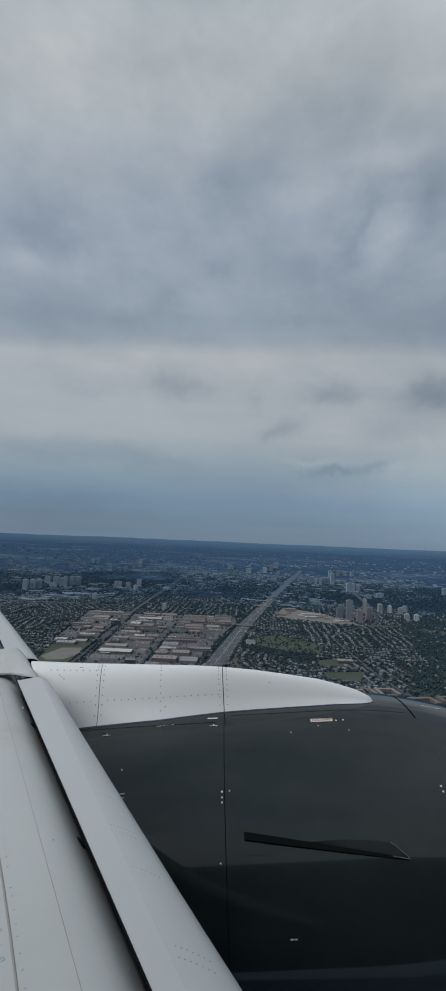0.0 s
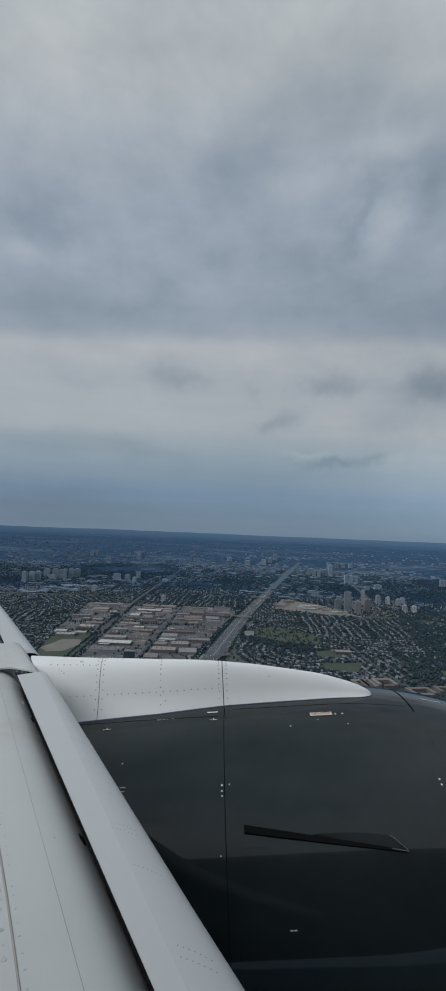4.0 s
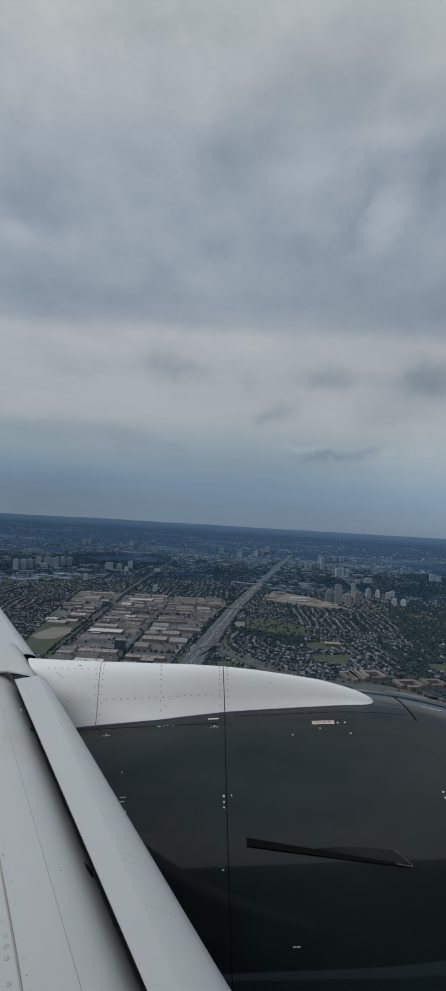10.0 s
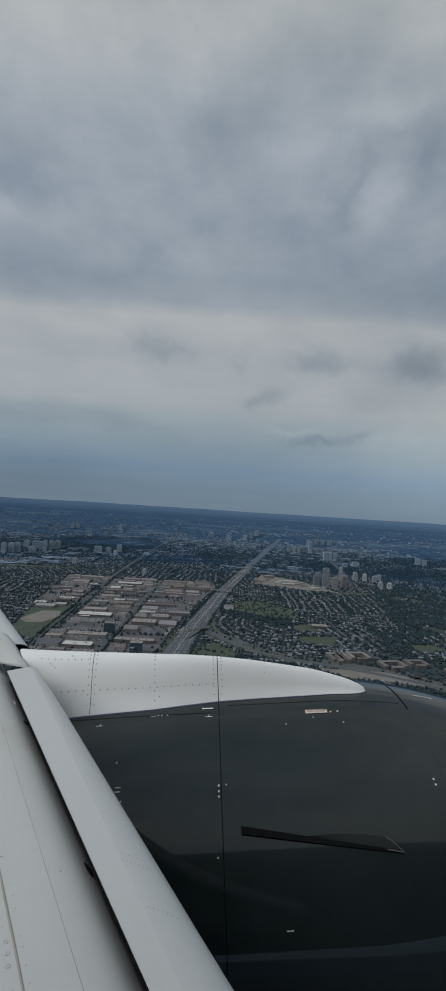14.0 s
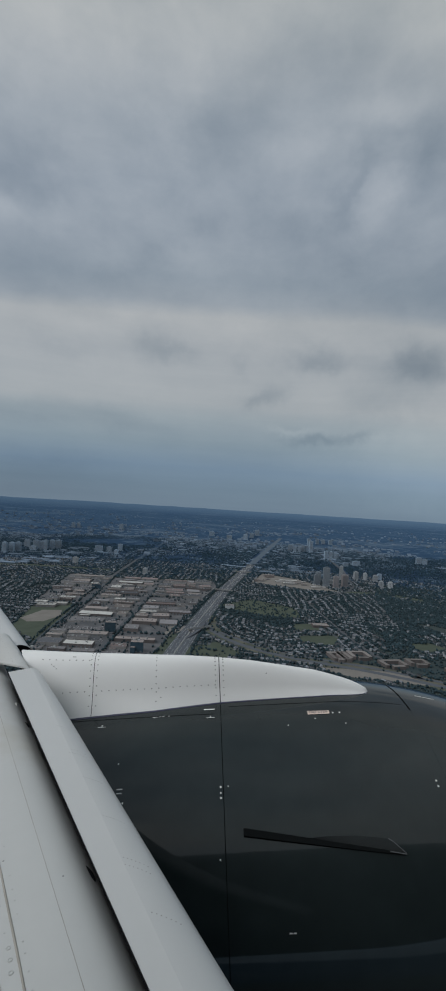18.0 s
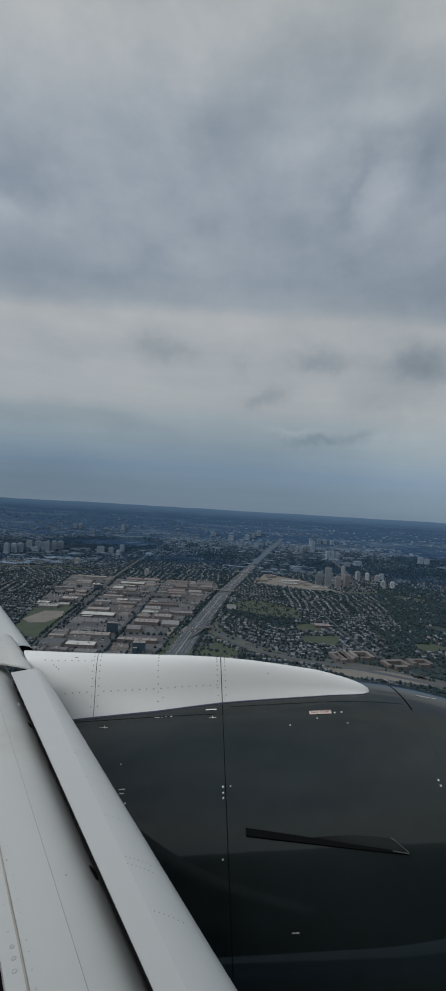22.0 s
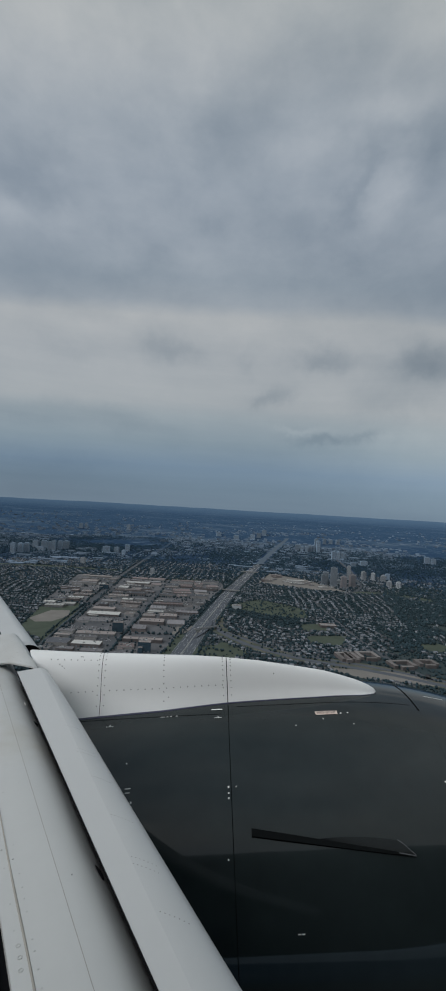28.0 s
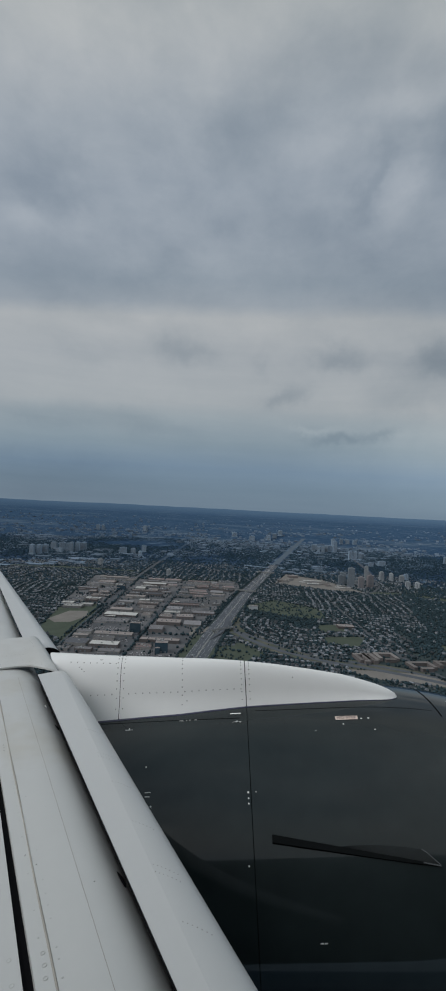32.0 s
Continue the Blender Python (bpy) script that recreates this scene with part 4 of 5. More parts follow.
def overpass(cx, cy, ang, length, width):
    ob = new("overpass")
    ob.matrix_basis = pose(cx, cy, 0, 0, 0, ang)
    tagged(ob, "pale concrete road bridge over the highway", "bridge", "highway bridges")
    bm = bmesh.new()
    bmesh.ops.create_cube(bm, size=1, matrix=Matrix.Translation((0, 0, 8)) @ Matrix.Diagonal((length, width, 1.6, 1)))
    part("deck", bm, CONCRETE, ob)
    for sgn in (-1, 1):
        bm = bmesh.new()
        bmesh.ops.create_cube(bm, size=1, matrix=Matrix.Translation((0, sgn * width / 2, 9.4)) @ Matrix.Diagonal((length, .5, 1.4, 1)))
        part("parapet", bm, CONCRETE, ob)
    for px in (-length * .42, 0, length * .42):
        bm = bmesh.new()
        bmesh.ops.create_cube(bm, size=1, matrix=Matrix.Translation((px, 0, 3.6)) @ Matrix.Diagonal((2, width * .8, 7.4, 1)))
        part("pier", bm, CONCRETE, ob)
    bm = bmesh.new()
    bmesh.ops.create_cube(bm, size=1, matrix=Matrix.Translation((0, 0, 8.85)) @ Matrix.Diagonal((length, width * .8, .1, 1)))
    part("roadway", bm, STREET, ob)


overpass(30, 2250, -8, 105, 16)
overpass(165, 2940, -10, 110, 18)
overpass(-50, 1520, 38, 95, 12)


def box(bm, x, y, z, sx, sy, sz):
    bmesh.ops.create_cube(bm, size=1, matrix=Matrix.Translation((x, y, z + sz / 2)) @ Matrix.Diagonal((sx, sy, sz, 1)))


def box_mesh(name, mt, *boxes):
    bm = bmesh.new()
    for b in boxes:
        box(bm, *b)
    me = bpy.data.meshes.new(name)
    bm.to_mesh(me)
    bm.free()
    me.materials.append(mt)
    return me


UNIT_MESHES = [box_mesh("roof_unit", UNIT, (0, 0, 0, 3.2, 2.4, 1.8), (.4, 0, 1.8, 1.4, 1.4, .5)), box_mesh("roof_unit", UNIT, (0, 0, 0, 6, 3, 2.2))]
DOOR = box_mesh("loading_door", WINDOW, (0, 0, 0, 5, .3, 4))
SKYLIGHT = box_mesh("skylight", GLASS_BLUE, (0, 0, 0, 2.5, 12, .7))
rng = random.Random(11)


def warehouse(x, y, ang, sx, sy, h, roof, wall, name="warehouse", label="", category="warehouse"):
    ob = new(name)
    f = pull(x, y)
    ob.matrix_basis = Matrix.Translation(land(x, y)) @ pose(0, 0, 0, 0, 0, ang) @ Matrix.Scale(f, 4)
    tagged(ob, label, category, "industrial estate buildings")
    bm = bmesh.new()
    box(bm, 0, 0, 0, sx, sy, h)
    wing_ = rng.random() < .5
    if wing_:       # lower office front
        box(bm, -sx * .28, -sy / 2 - 5, 0, sx * .36, 10, h * .6)
    part("wall", bm, wall, ob)
    bm = bmesh.new()
    box(bm, 0, 0, h, sx - 1.2, sy - 1.2, .15)
    if wing_:
        box(bm, -sx * .28, -sy / 2 - 5, h * .6, sx * .34, 9.2, .15)
    part("roof", bm, roof, ob)
    bm = bmesh.new()
    for px, py, qx, qy in ((0, sy / 2, sx, .5), (0, -sy / 2, sx, .5), (sx / 2, 0, .5, sy + .5), (-sx / 2, 0, .5, sy + .5)):
        box(bm, px, py, h - .3, qx, qy, 1.1)
    part("parapet", bm, wall, ob)
    if rng.random() < .55:      # loading doors along the long side
        for i in range(int(sx / 12)):
            link("loading_door", DOOR, ob, at=Matrix.Translation((-sx / 2 + 6 + 12 * i, -sy / 2 - .15, 1)))
    for i in range(rng.randint(2, 5)):
        link("roof_unit", rng.choice(UNIT_MESHES), ob, at=Matrix.Translation((rng.uniform(-.4, .4) * sx, rng.uniform(-.35, .35) * sy, h + .15)))
    if sx > 60 and rng.random() < .4:
        for i in range(4):
            link("skylight", SKYLIGHT, ob, at=Matrix.Translation((sx * (-.3 + .2 * i), 0, h + .15)))
    return ob


def near_estate(x, y, w, d):
    """Keeps the plots of the three glass office blocks free."""
    return any(abs(x - a) < w / 2 + 22 and abs(y - b) < d / 2 + 18 for a, b in ((-335, 1445), (-215, 1268), (-570, 2120)))


KIND = ["grey gravel flat roof", "tan flat roof", "pale flat roof", "dark flat roof", "rust-brown flat roof"]
LOTS = []
yy = 1150
while yy < 2560:
    d = rng.choice((32, 38, 44, 52, 66))
    for x0, x1 in ((-830, -562), (-508, -326), (-300, 40)):
        xx = x0 + rng.uniform(0, 14)
        while xx < x1 - 30:
            w = min(rng.choice((34, 46, 62, 84, 120)), x1 - xx)
            dd_ = d * rng.uniform(.62, .95)
            cx, cy = xx + w / 2, yy + d / 2 + (xx + 300) * .05 + rng.uniform(-.5, .5) * (d - dd_)
            xx += w + rng.choice((7, 10, 18))
            if not all(inside(YARDS, cx + a * w * .42, cy + b * dd_ * .42) for a in (-1, 1) for b in (-1, 1)) or abs(cy - 1985) < dd_ / 2 + 3 or abs(cy - 1420) < dd_ / 2 + 3:
                continue
            if rng.random() < .11 or near_estate(cx, cy, w, dd_):
                LOTS.append((cx, cy, w, dd_))
                continue
            r = rng.choices(range(5), (4, 4, 1.5, 3.0, 1.8))[0]
            wl = rng.choice((0, 0, 1))
            warehouse(cx, cy, 3 + rng.uniform(-2, 2), w, dd_, rng.uniform(5, 11), ROOFSET[r], WALLSET[wl],
                      label="low industrial building, %s, %s walls" % (KIND[r], ("pale precast", "brown brick")[wl]))
            LOTS.append((cx, cy + dd_ / 2 + 7, w, 10))
    yy += d + rng.choice((12, 16, 24))
for x, y, sx, sy, h, mt, lab in ((-335, 1445, 34, 24, 30, GLASS_BLUE, "blue glass office block on the industrial estate"),
                                 (-215, 1268, 36, 26, 28, GLASS_BLUE, "dark blue glass office block on the industrial estate"),
                                 (-570, 2120, 40, 24, 22, GLASS_BLUE, "dark glass office block beside the arterial road"),
                                 (-650, 1720, 70, 40, 9, WALLSET[0], "pale low school building beside grass"), (-610, 1760, 50, 30, 8, WALLSET[0], "pale low school building beside grass"),
                                 (-690, 1770, 46, 34, 8, WALLSET[0], "pale low school building beside grass"),
                                 (60, 1880, 36, 26, 14, TOWER_PALE, "pale square block beside the highway"), (395, 1665, 60, 34, 9, WALLSET[1], "brown school building beside a sports field"),
                                 (330, 2830, 60, 40, 14, WALLSET[1], "reddish low commercial building"), (430, 2690, 110, 30, 9, WALLSET[0], "long pale store building"),
                                 (420, 2600, 70, 30, 8, WALLSET[0], "long pale store building"), (560, 2520, 60, 26, 8, WALLSET[0], "pale low store building"),
                                 (250, 2650, 60, 30, 9, WALLSET[1], "brown brick store building beside the highway")):
    warehouse(x, y, 5, sx, sy, h, ROOFSET[2 if mt is WALLSET[0] else 1], mt, "commercial_building", lab, "building")


for i in range(26):
    u, v = rng.random(), rng.random()
    x, y = 220 + 430 * u, 2600 + 300 * (1 - abs(u - .3) * 1.3) * v - 130 * max(u - .4, 0)
    if inside([(200, 2585), (300, 2960), (510, 2790), (680, 2425), (470, 2450)], x, y):
        sx = rng.uniform(18, 46)
        warehouse(x, y, rng.choice((5, -12, 20)), sx, rng.uniform(14, 26), rng.uniform(5, 9), ROOFSET[rng.choice((0, 1, 2, 4))], WALLSET[0], "commercial_building",
                  "small flat-roofed store on a cleared site", "building")


COURT_ROOF = material("brown_grey_court_roof", (.165, .150, .143), .9, vary=.25, scale=.05, fine=.6, each=.3, spec=.2)


def court_block(x, y, ang, sx, sy, h=9):
    """Low apartment block round an open court."""
    ob = new("apartment_block")
    ob.matrix_basis = pose(x, y, 0, 0, 0, ang)
    tagged(ob, "low brown brick apartment block round a court", "apartment block", "court apartment blocks")
    for px, py, qx, qy in ((0, sy / 2, sx + 11, 11), (0, -sy / 2, sx * .6, 11), (sx / 2, 0, 11, sy - 12), (-sx / 2, 0, 11, sy - 12)):
        bm = bmesh.new()
        box(bm, px, py, 0, qx, qy, h)
        wing_ = part("wing", bm, WALLSET[1], ob)
        bm = bmesh.new()
        box(bm, px, py, h, qx + .8, qy + .8, .6)
        part("roof", bm, COURT_ROOF, wing_)


for x, y, a, sx, sy in ((440, 1335, 8, 50, 52), (520, 1275, 12, 60, 46), (600, 1300, 6, 48, 40), (365, 1310, 10, 26, 60), (690, 1240, 6, 50, 40), (390, 1318, 10, 20, 60)):
    court_block(x, y, a, sx, sy)

STRIP = box_mesh("window_strip", WINDOW, (0, 0, 0, 1, .3, 1))


SLABS = {}


def slab_mesh(mt):
    if mt.name not in SLABS:
        SLABS[mt.name] = box_mesh("balcony_slab", mt, (0, 0, 0, 1, 1, 1))
    return SLABS[mt.name]


def tower(x, y, sx, sy, h, mt, ang, label, name="apartment_tower"):
    ob = new(name)
    f = pull(x, y)
    ob.matrix_basis = Matrix.Translation(land(x, y)) @ pose(0, 0, 0, 0, 0, ang) @ Matrix.Scale(f, 4)
    tagged(ob, label, "apartment tower", "high-rise towers")
    bm = bmesh.new()
    box(bm, 0, 0, 0, sx, sy, h)
    box(bm, 0, 0, 0, sx * 1.25, sy * 1.3, 6)
    part("wall", bm, mt, ob)
    for i in range(int(h / 6.2)):       # floor slabs stand proud
        link("balcony_slab", slab_mesh(mt), ob, at=Matrix.Translation((0, 0, 6 + 6.2 * i)) @ Matrix.Diagonal((sx + .9, sy + .9, .7, 1)))
    bm = bmesh.new()
    box(bm, 0, 0, h, sx * .5, sy * .6, 4.5)
    box(bm, sx * .1, 0, h + 4.5, sx * .2, sy * .3, 2)
    part("plant_room", bm, mt, ob)
    cnt = max(2, int(sx / 7))
    for i in range(cnt):
        px = -sx / 2 + sx * (i + .5) / cnt
        link("window_strip", STRIP, ob, at=Matrix.Translation((px, -sy / 2 - .3, 7)) @ Matrix.Diagonal((sx / cnt * .36, 1, h - 9, 1)))
    return ob


PALE, BLUE, PINK = (TOWER_PALE, "tall pale concrete apartment tower"), (TOWER_BLUE, "tall blue-grey glass apartment tower"), (TOWER_PINK, "pinkish brick apartment tower")
MALL_TOWERS = [(640, 2610, 36, 26, 108, BLUE), (612, 2700, 34, 26, 66, BLUE), (806, 2900, 22, 22, 88, PALE), (685, 2560, 30, 24, 66, PINK), (752, 2620, 34, 24, 70, PINK),
    (912, 2930, 24, 24, 55, PALE), (975, 2935, 24, 22, 48, PALE), (1030, 2900, 28, 22, 42, PALE), (1095, 3005, 26, 22, 40, PALE), (998, 2705, 26, 20, 34, PALE),
    (1045, 2680, 26, 20, 36, PALE), (590, 2640, 30, 24, 60, BLUE), (690, 2700, 40, 20, 24, PALE)]
NORTH_TOWERS = [(775, 4860, 40, 26, 70, PALE), (808, 4740, 34, 24, 62, PALE), (850, 4700, 34, 24, 66, PALE), (905, 4820, 40, 26, 72, PALE), (960, 4900, 34, 26, 66, PALE),
    (830, 5050, 30, 26, 60, PALE), (1005, 4870, 40, 36, 118, BLUE), (1010, 4180, 34, 26, 74, PALE), (1060, 4200, 34, 26, 70, PALE), (1110, 4230, 34, 26, 60, PALE),
    (1145, 4290, 30, 24, 50, PALE), (1060, 3700, 40, 24, 30, PALE), (1180, 3800, 60, 24, 36, BLUE), (1930, 4280, 50, 26, 60, PALE), (1985, 4270, 40, 26, 50, PALE)]
WEST_TOWERS = [(-1560, 3240, 34, 24, 72, PALE), (-1535, 3300, 34, 24, 68, PALE), (-1515, 3360, 40, 24, 66, PALE), (-1570, 3650, 50, 24, 60, PALE), (-1495, 3640, 50, 24, 62, PALE),
    (-1410, 3540, 30, 24, 66, PINK), (-1368, 3510, 30, 24, 80, PALE), (-1345, 3580, 34, 24, 76, PALE), (-1335, 3690, 50, 24, 66, PINK), (-1450, 3480, 60, 30, 30, PALE),
    (-975, 3610, 56, 26, 50, PINK), (-900, 3655, 40, 24, 42, PALE), (-845, 3800, 36, 24, 56, PALE), (-818, 3550, 26, 24, 34, PALE), (-930, 2900, 30, 22, 40, PALE),
    (-430, 2640, 24, 20, 34, PALE)]
FAR_TOWERS = [(1130, 5600, 40, 30, 100, PALE), (1360, 6180, 40, 30, 70, PALE), (1470, 6290, 50, 30, 60, PALE), (1570, 6290, 50, 30, 60, PALE), (-2150, 6500, 50, 30, 72, PALE),
    (-2095, 6570, 40, 30, 70, PALE), (-1505, 6780, 60, 40, 80, PALE), (360, 6200, 60, 40, 70, PALE), (130, 6000, 70, 40, 60, PALE), (480, 6700, 60, 40, 70, BLUE),
    (-120, 6600, 70, 40, 60, PALE), (620, 7400, 70, 50, 90, PALE)]
for x, y, sx, sy, h, (mt, lab) in MALL_TOWERS + NORTH_TOWERS + WEST_TOWERS + FAR_TOWERS:
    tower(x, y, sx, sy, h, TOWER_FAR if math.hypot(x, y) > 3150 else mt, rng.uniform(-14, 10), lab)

# ---- houses, trees, cars and distant roofs in their thousands ----
rg = np.random.default_rng(3)
CLEAR = [[(-640, 1400), (-700, 1700), (-575, 1800), (-520, 1560), (-518, 1300)], [(295, 1675), (425, 1725), (375, 1605), (290, 1585)], [(290, 1525), (440, 1560), (385, 1425), (290, 1460)],
         [(200, 2585), (300, 2960), (510, 2790), (680, 2425), (470, 2450)], [(275, 1228), (530, 1228), (560, 1140), (375, 1165)], 
         [(640, 1500), (720, 1560), (780, 1480), (690, 1430)]]
COURTS = [(330, 1240), (330, 1370), (760, 1350), (760, 1190)]
WOODS = [[(700, 1640), (900, 1600), (1200, 1900), (1900, 2600), (1900, 4200), (1300, 4400), (1150, 3200), (800, 2230)], [(560, 1450), (700, 1400), (760, 1640), (640, 1700)]]
LAWNS = [[(5, 1910), (165, 2095), (350, 1950), (345, 1760), (170, 1800)], [(-75, 1330), (10, 1400), (90, 1310), (0, 1200), (-90, 1190)], [(-175, 1210), (-130, 1210), (-100, 1420), (-135, 1470)]]


def near_line(pts, x, y, lim):
    for (x0, y0), (x1, y1) in zip(pts, pts[1:]):
        dx, dy = x1 - x0, y1 - y0
        u = min(max(((x - x0) * dx + (y - y0) * dy) / (dx * dx + dy * dy), 0), 1)
        if math.hypot(x - x0 - u * dx, y - y0 - u * dy) < lim:
            return True
    return False


def blocked(x, y, m_=0):
    return (near_line(HIGHWAY, x, y, 42 + m_) or near_line(BRANCH, x, y, 22 + m_) or near_line(offset(BRANCH, -34), x, y, 12 + m_) or near_line(ARTERIAL, x, y, 15 + m_) or near_line(DIAG, x, y, 12 + m_)
            or near_line(NORTH, x, y, 14 + m_) or near_line(CORRIDOR_EAST, x, y, 30) or near_line(CORRIDOR_WEST, x, y, 30) or any(inside(p, x, y) for p in CLEAR))


def in_view(x, y):
    a = math.degrees(math.atan2(x, y))
    return -36 < a < 40


H_V = np.array([(-.5, -.5, 0), (.5, -.5, 0), (.5, .5, 0), (-.5, .5, 0), (-.5, -.5, 1), (.5, -.5, 1), (.5, .5, 1), (-.5, .5, 1)], float)
H_F = [(0, 1, 5, 4), (1, 2, 6, 5), (2, 3, 7, 6), (3, 0, 4, 7)]
R_V = np.array([(-.56, -.58, 0), (.56, -.58, 0), (.56, .58, 0), (-.56, .58, 0), (-.5, 0, 1), (.5, 0, 1)], float)
R_F4, R_F3 = [(0, 1, 5, 4), (2, 3, 4, 5)], [(1, 2, 5), (3, 0, 4)]


def houses(name, spots_, label, wall, roof):
    """spots_: x, y, angle, length, depth, wall height, roof height."""
    vs, fs, sl = [], [], []
    for x, y, a, l, d, h, r in spots_:
        c, s = math.cos(a), math.sin(a)
        rot = np.array([[c, s, 0], [-s, c, 0], [0, 0, 1]])
        b = len(vs)
        v = (H_V * (l, d, h)) @ rot + (x, y, 0)
        q = (R_V * (l, d, r)) @ rot + (x, y, h - .1)
        vs += v.tolist() + q.tolist()
        fs += [tuple(b + i for i in f) for f in H_F] + [tuple(b + 8 + i for i in f) for f in R_F4 + R_F3]
        sl += [0] * 4 + [1] * 4
    vs = land_np(vs)
    return tagged(link(name, mesh_from(name, vs, fs, [wall, roof], slot=sl)), label, "houses", kind="stuff")


lots, streets = [], []
# crescents beside the interchange
for i, rr in enumerate((60, 115, 170, 225, 280)):
    cx, cy = 235, 1640
    for a in np.arange(math.radians(100), math.radians(300), 15.5 / rr):
        for side in (-1, 1):
            x, y = cx + (rr + side * 15) * math.sin(a), cy + (rr + side * 15) * math.cos(a) * 1.15
            lots.append((x, y, -a + math.pi / 2 * 0))
    streets.append([(cx + rr * math.sin(a), cy + rr * math.cos(a) * 1.15) for a in np.arange(math.radians(100), math.radians(300), .18)])
# streets laid out in blocks, each turned a little
for bx in range(-2000, 2200, 290):
    for by in range(1150, 3050, 260):
        if -60 < bx + 145 < 360 and 1350 < by + 130 < 1900:
            continue
        ang = rng.choice((3, 3, 12, -6, 93, 93, 80, 50)) * math.pi / 180
        for k in range(4):
            o = -105 + 66 * k
            bend = rng.uniform(-.0012, .0012)
            pts = []
            for j in np.arange(-140, 141, 15.0):
                xx, yy = j, o + bend * j * j
                gx, gy = bx + 145 + xx * math.cos(ang) + yy * math.sin(ang), by + 130 - xx * math.sin(ang) + yy * math.cos(ang)
                pts.append((gx, gy))
                for side in (-1, 1):
                    lots.append((gx + side * 17 * math.sin(ang), gy + side * 17 * math.cos(ang), ang))
            streets.append(pts)
spots_ = []
for x, y, a in lots:
    if not in_view(x, y) or math.hypot(x, y) > 3300 or blocked(x, y) or inside(COURTS, x, y) or inside(YARDS, x, y) or any(inside(p, x, y) for p in LAWNS):
        continue
    if any(inside(p, x, y) for p in WOODS) and rng.random() < .66:
        continue
    if rng.random() < .13:
        continue
    spots_.append((x + rng.uniform(-2, 2), y + rng.uniform(-2, 2), a + rng.choice((0, math.pi / 2)), rng.uniform(8, 12.5), rng.uniform(7, 9), rng.uniform(3.2, 5.6), rng.uniform(1.6, 2.8)))
spots_.sort(key=lambda s: math.hypot(s[0] - 150, s[1] - 1560))
NEAREST, rest = spots_[:240], spots_[240:]
HOUSE_WALL = material("house_wall_brick_and_siding", (.21, .217, .226), .85, vary=.15, scale=.05, fine=1, each=.8, spec=.2)
HOUSE_ROOF = material("asphalt_shingle_roof", (.118, .126, .142), .85, vary=.2, scale=.05, fine=1, each=.75, spec=.25)
wall_me = mesh_from("house_wall", H_V.tolist(), H_F + [(4, 5, 6, 7)], HOUSE_WALL)
roof_me = mesh_from("house_roof", R_V.tolist(), R_F4 + R_F3 + [(3, 2, 1, 0)], HOUSE_ROOF)
stack_me = mesh_from("chimney", H_V.tolist(), H_F + [(4, 5, 6, 7)], WALLSET[1])
for x, y, a, l, d, h, q in NEAREST:
    ob = new("house")
    ob.matrix_basis = pose(x, y, 0, 0, 0, -math.degrees(a))
    tagged(ob, "detached suburban house with a pitched shingle roof among trees", "house", "houses of the crescents")
    link("wall", wall_me, ob, at=Matrix.Diagonal((l, d, h, 1)))
    link("roof", roof_me, ob, at=Matrix.Translation((0, 0, h - .1)) @ Matrix.Diagonal((l, d, q, 1)))
    link("chimney", stack_me, ob, at=Matrix.Translation((l * .3, d * .12, h + q * .3)) @ Matrix.Diagonal((.9, .7, q, 1)))
houses("houses", rest, "rows of suburban houses with brown and grey shingle roofs", WALLS, ROOFS)
vs, fs = [], []
for pts in streets:
    ok = [p for p in pts if in_view(*p) and not inside(YARDS, *p) and not blocked(*p, -10) and not any(inside(q, *p) for q in WOODS + LAWNS + [COURTS])]
    for (x0, y0), (x1, y1) in zip(ok, ok[1:]):
        dx, dy = x1 - x0, y1 - y0
        ln_ = math.hypot(dx, dy)
        if ln_ > 60 or ln_ < 1:
            continue
        nx, ny = dy / ln_ * 4.5, -dx / ln_ * 4.5
        b = len(vs)
        vs += [land(x0 - nx, y0 - ny, .35), land(x0 + nx, y0 + ny, .35), land(x1 + nx, y1 + ny, .35), land(x1 - nx, y1 - ny, .35)]
        fs.append((b, b + 1, b + 2, b + 3))
tagged(link("residential_streets", mesh_from("residential_streets", vs, fs, STREET)), "narrow grey residential streets among trees", "streets", kind="stuff")

T5 = (1 + math.sqrt(5)) / 2
ICO = np.array([(-1, T5, 0), (1, T5, 0), (-1, -T5, 0), (1, -T5, 0), (0, -1, T5), (0, 1, T5), (0, -1, -T5), (0, 1, -T5), (T5, 0, -1), (T5, 0, 1), (-T5, 0, -1), (-T5, 0, 1)]) / math.hypot(1, T5)
ICO_F = np.array([(0, 11, 5), (0, 5, 1), (0, 1, 7), (0, 7, 10), (0, 10, 11), (1, 5, 9), (5, 11, 4), (11, 10, 2), (10, 7, 6), (7, 1, 8),
                  (3, 9, 4), (3, 4, 2), (3, 2, 6), (3, 6, 8), (3, 8, 9), (4, 9, 5), (2, 4, 11), (6, 2, 10), (8, 6, 7), (9, 8, 1)])


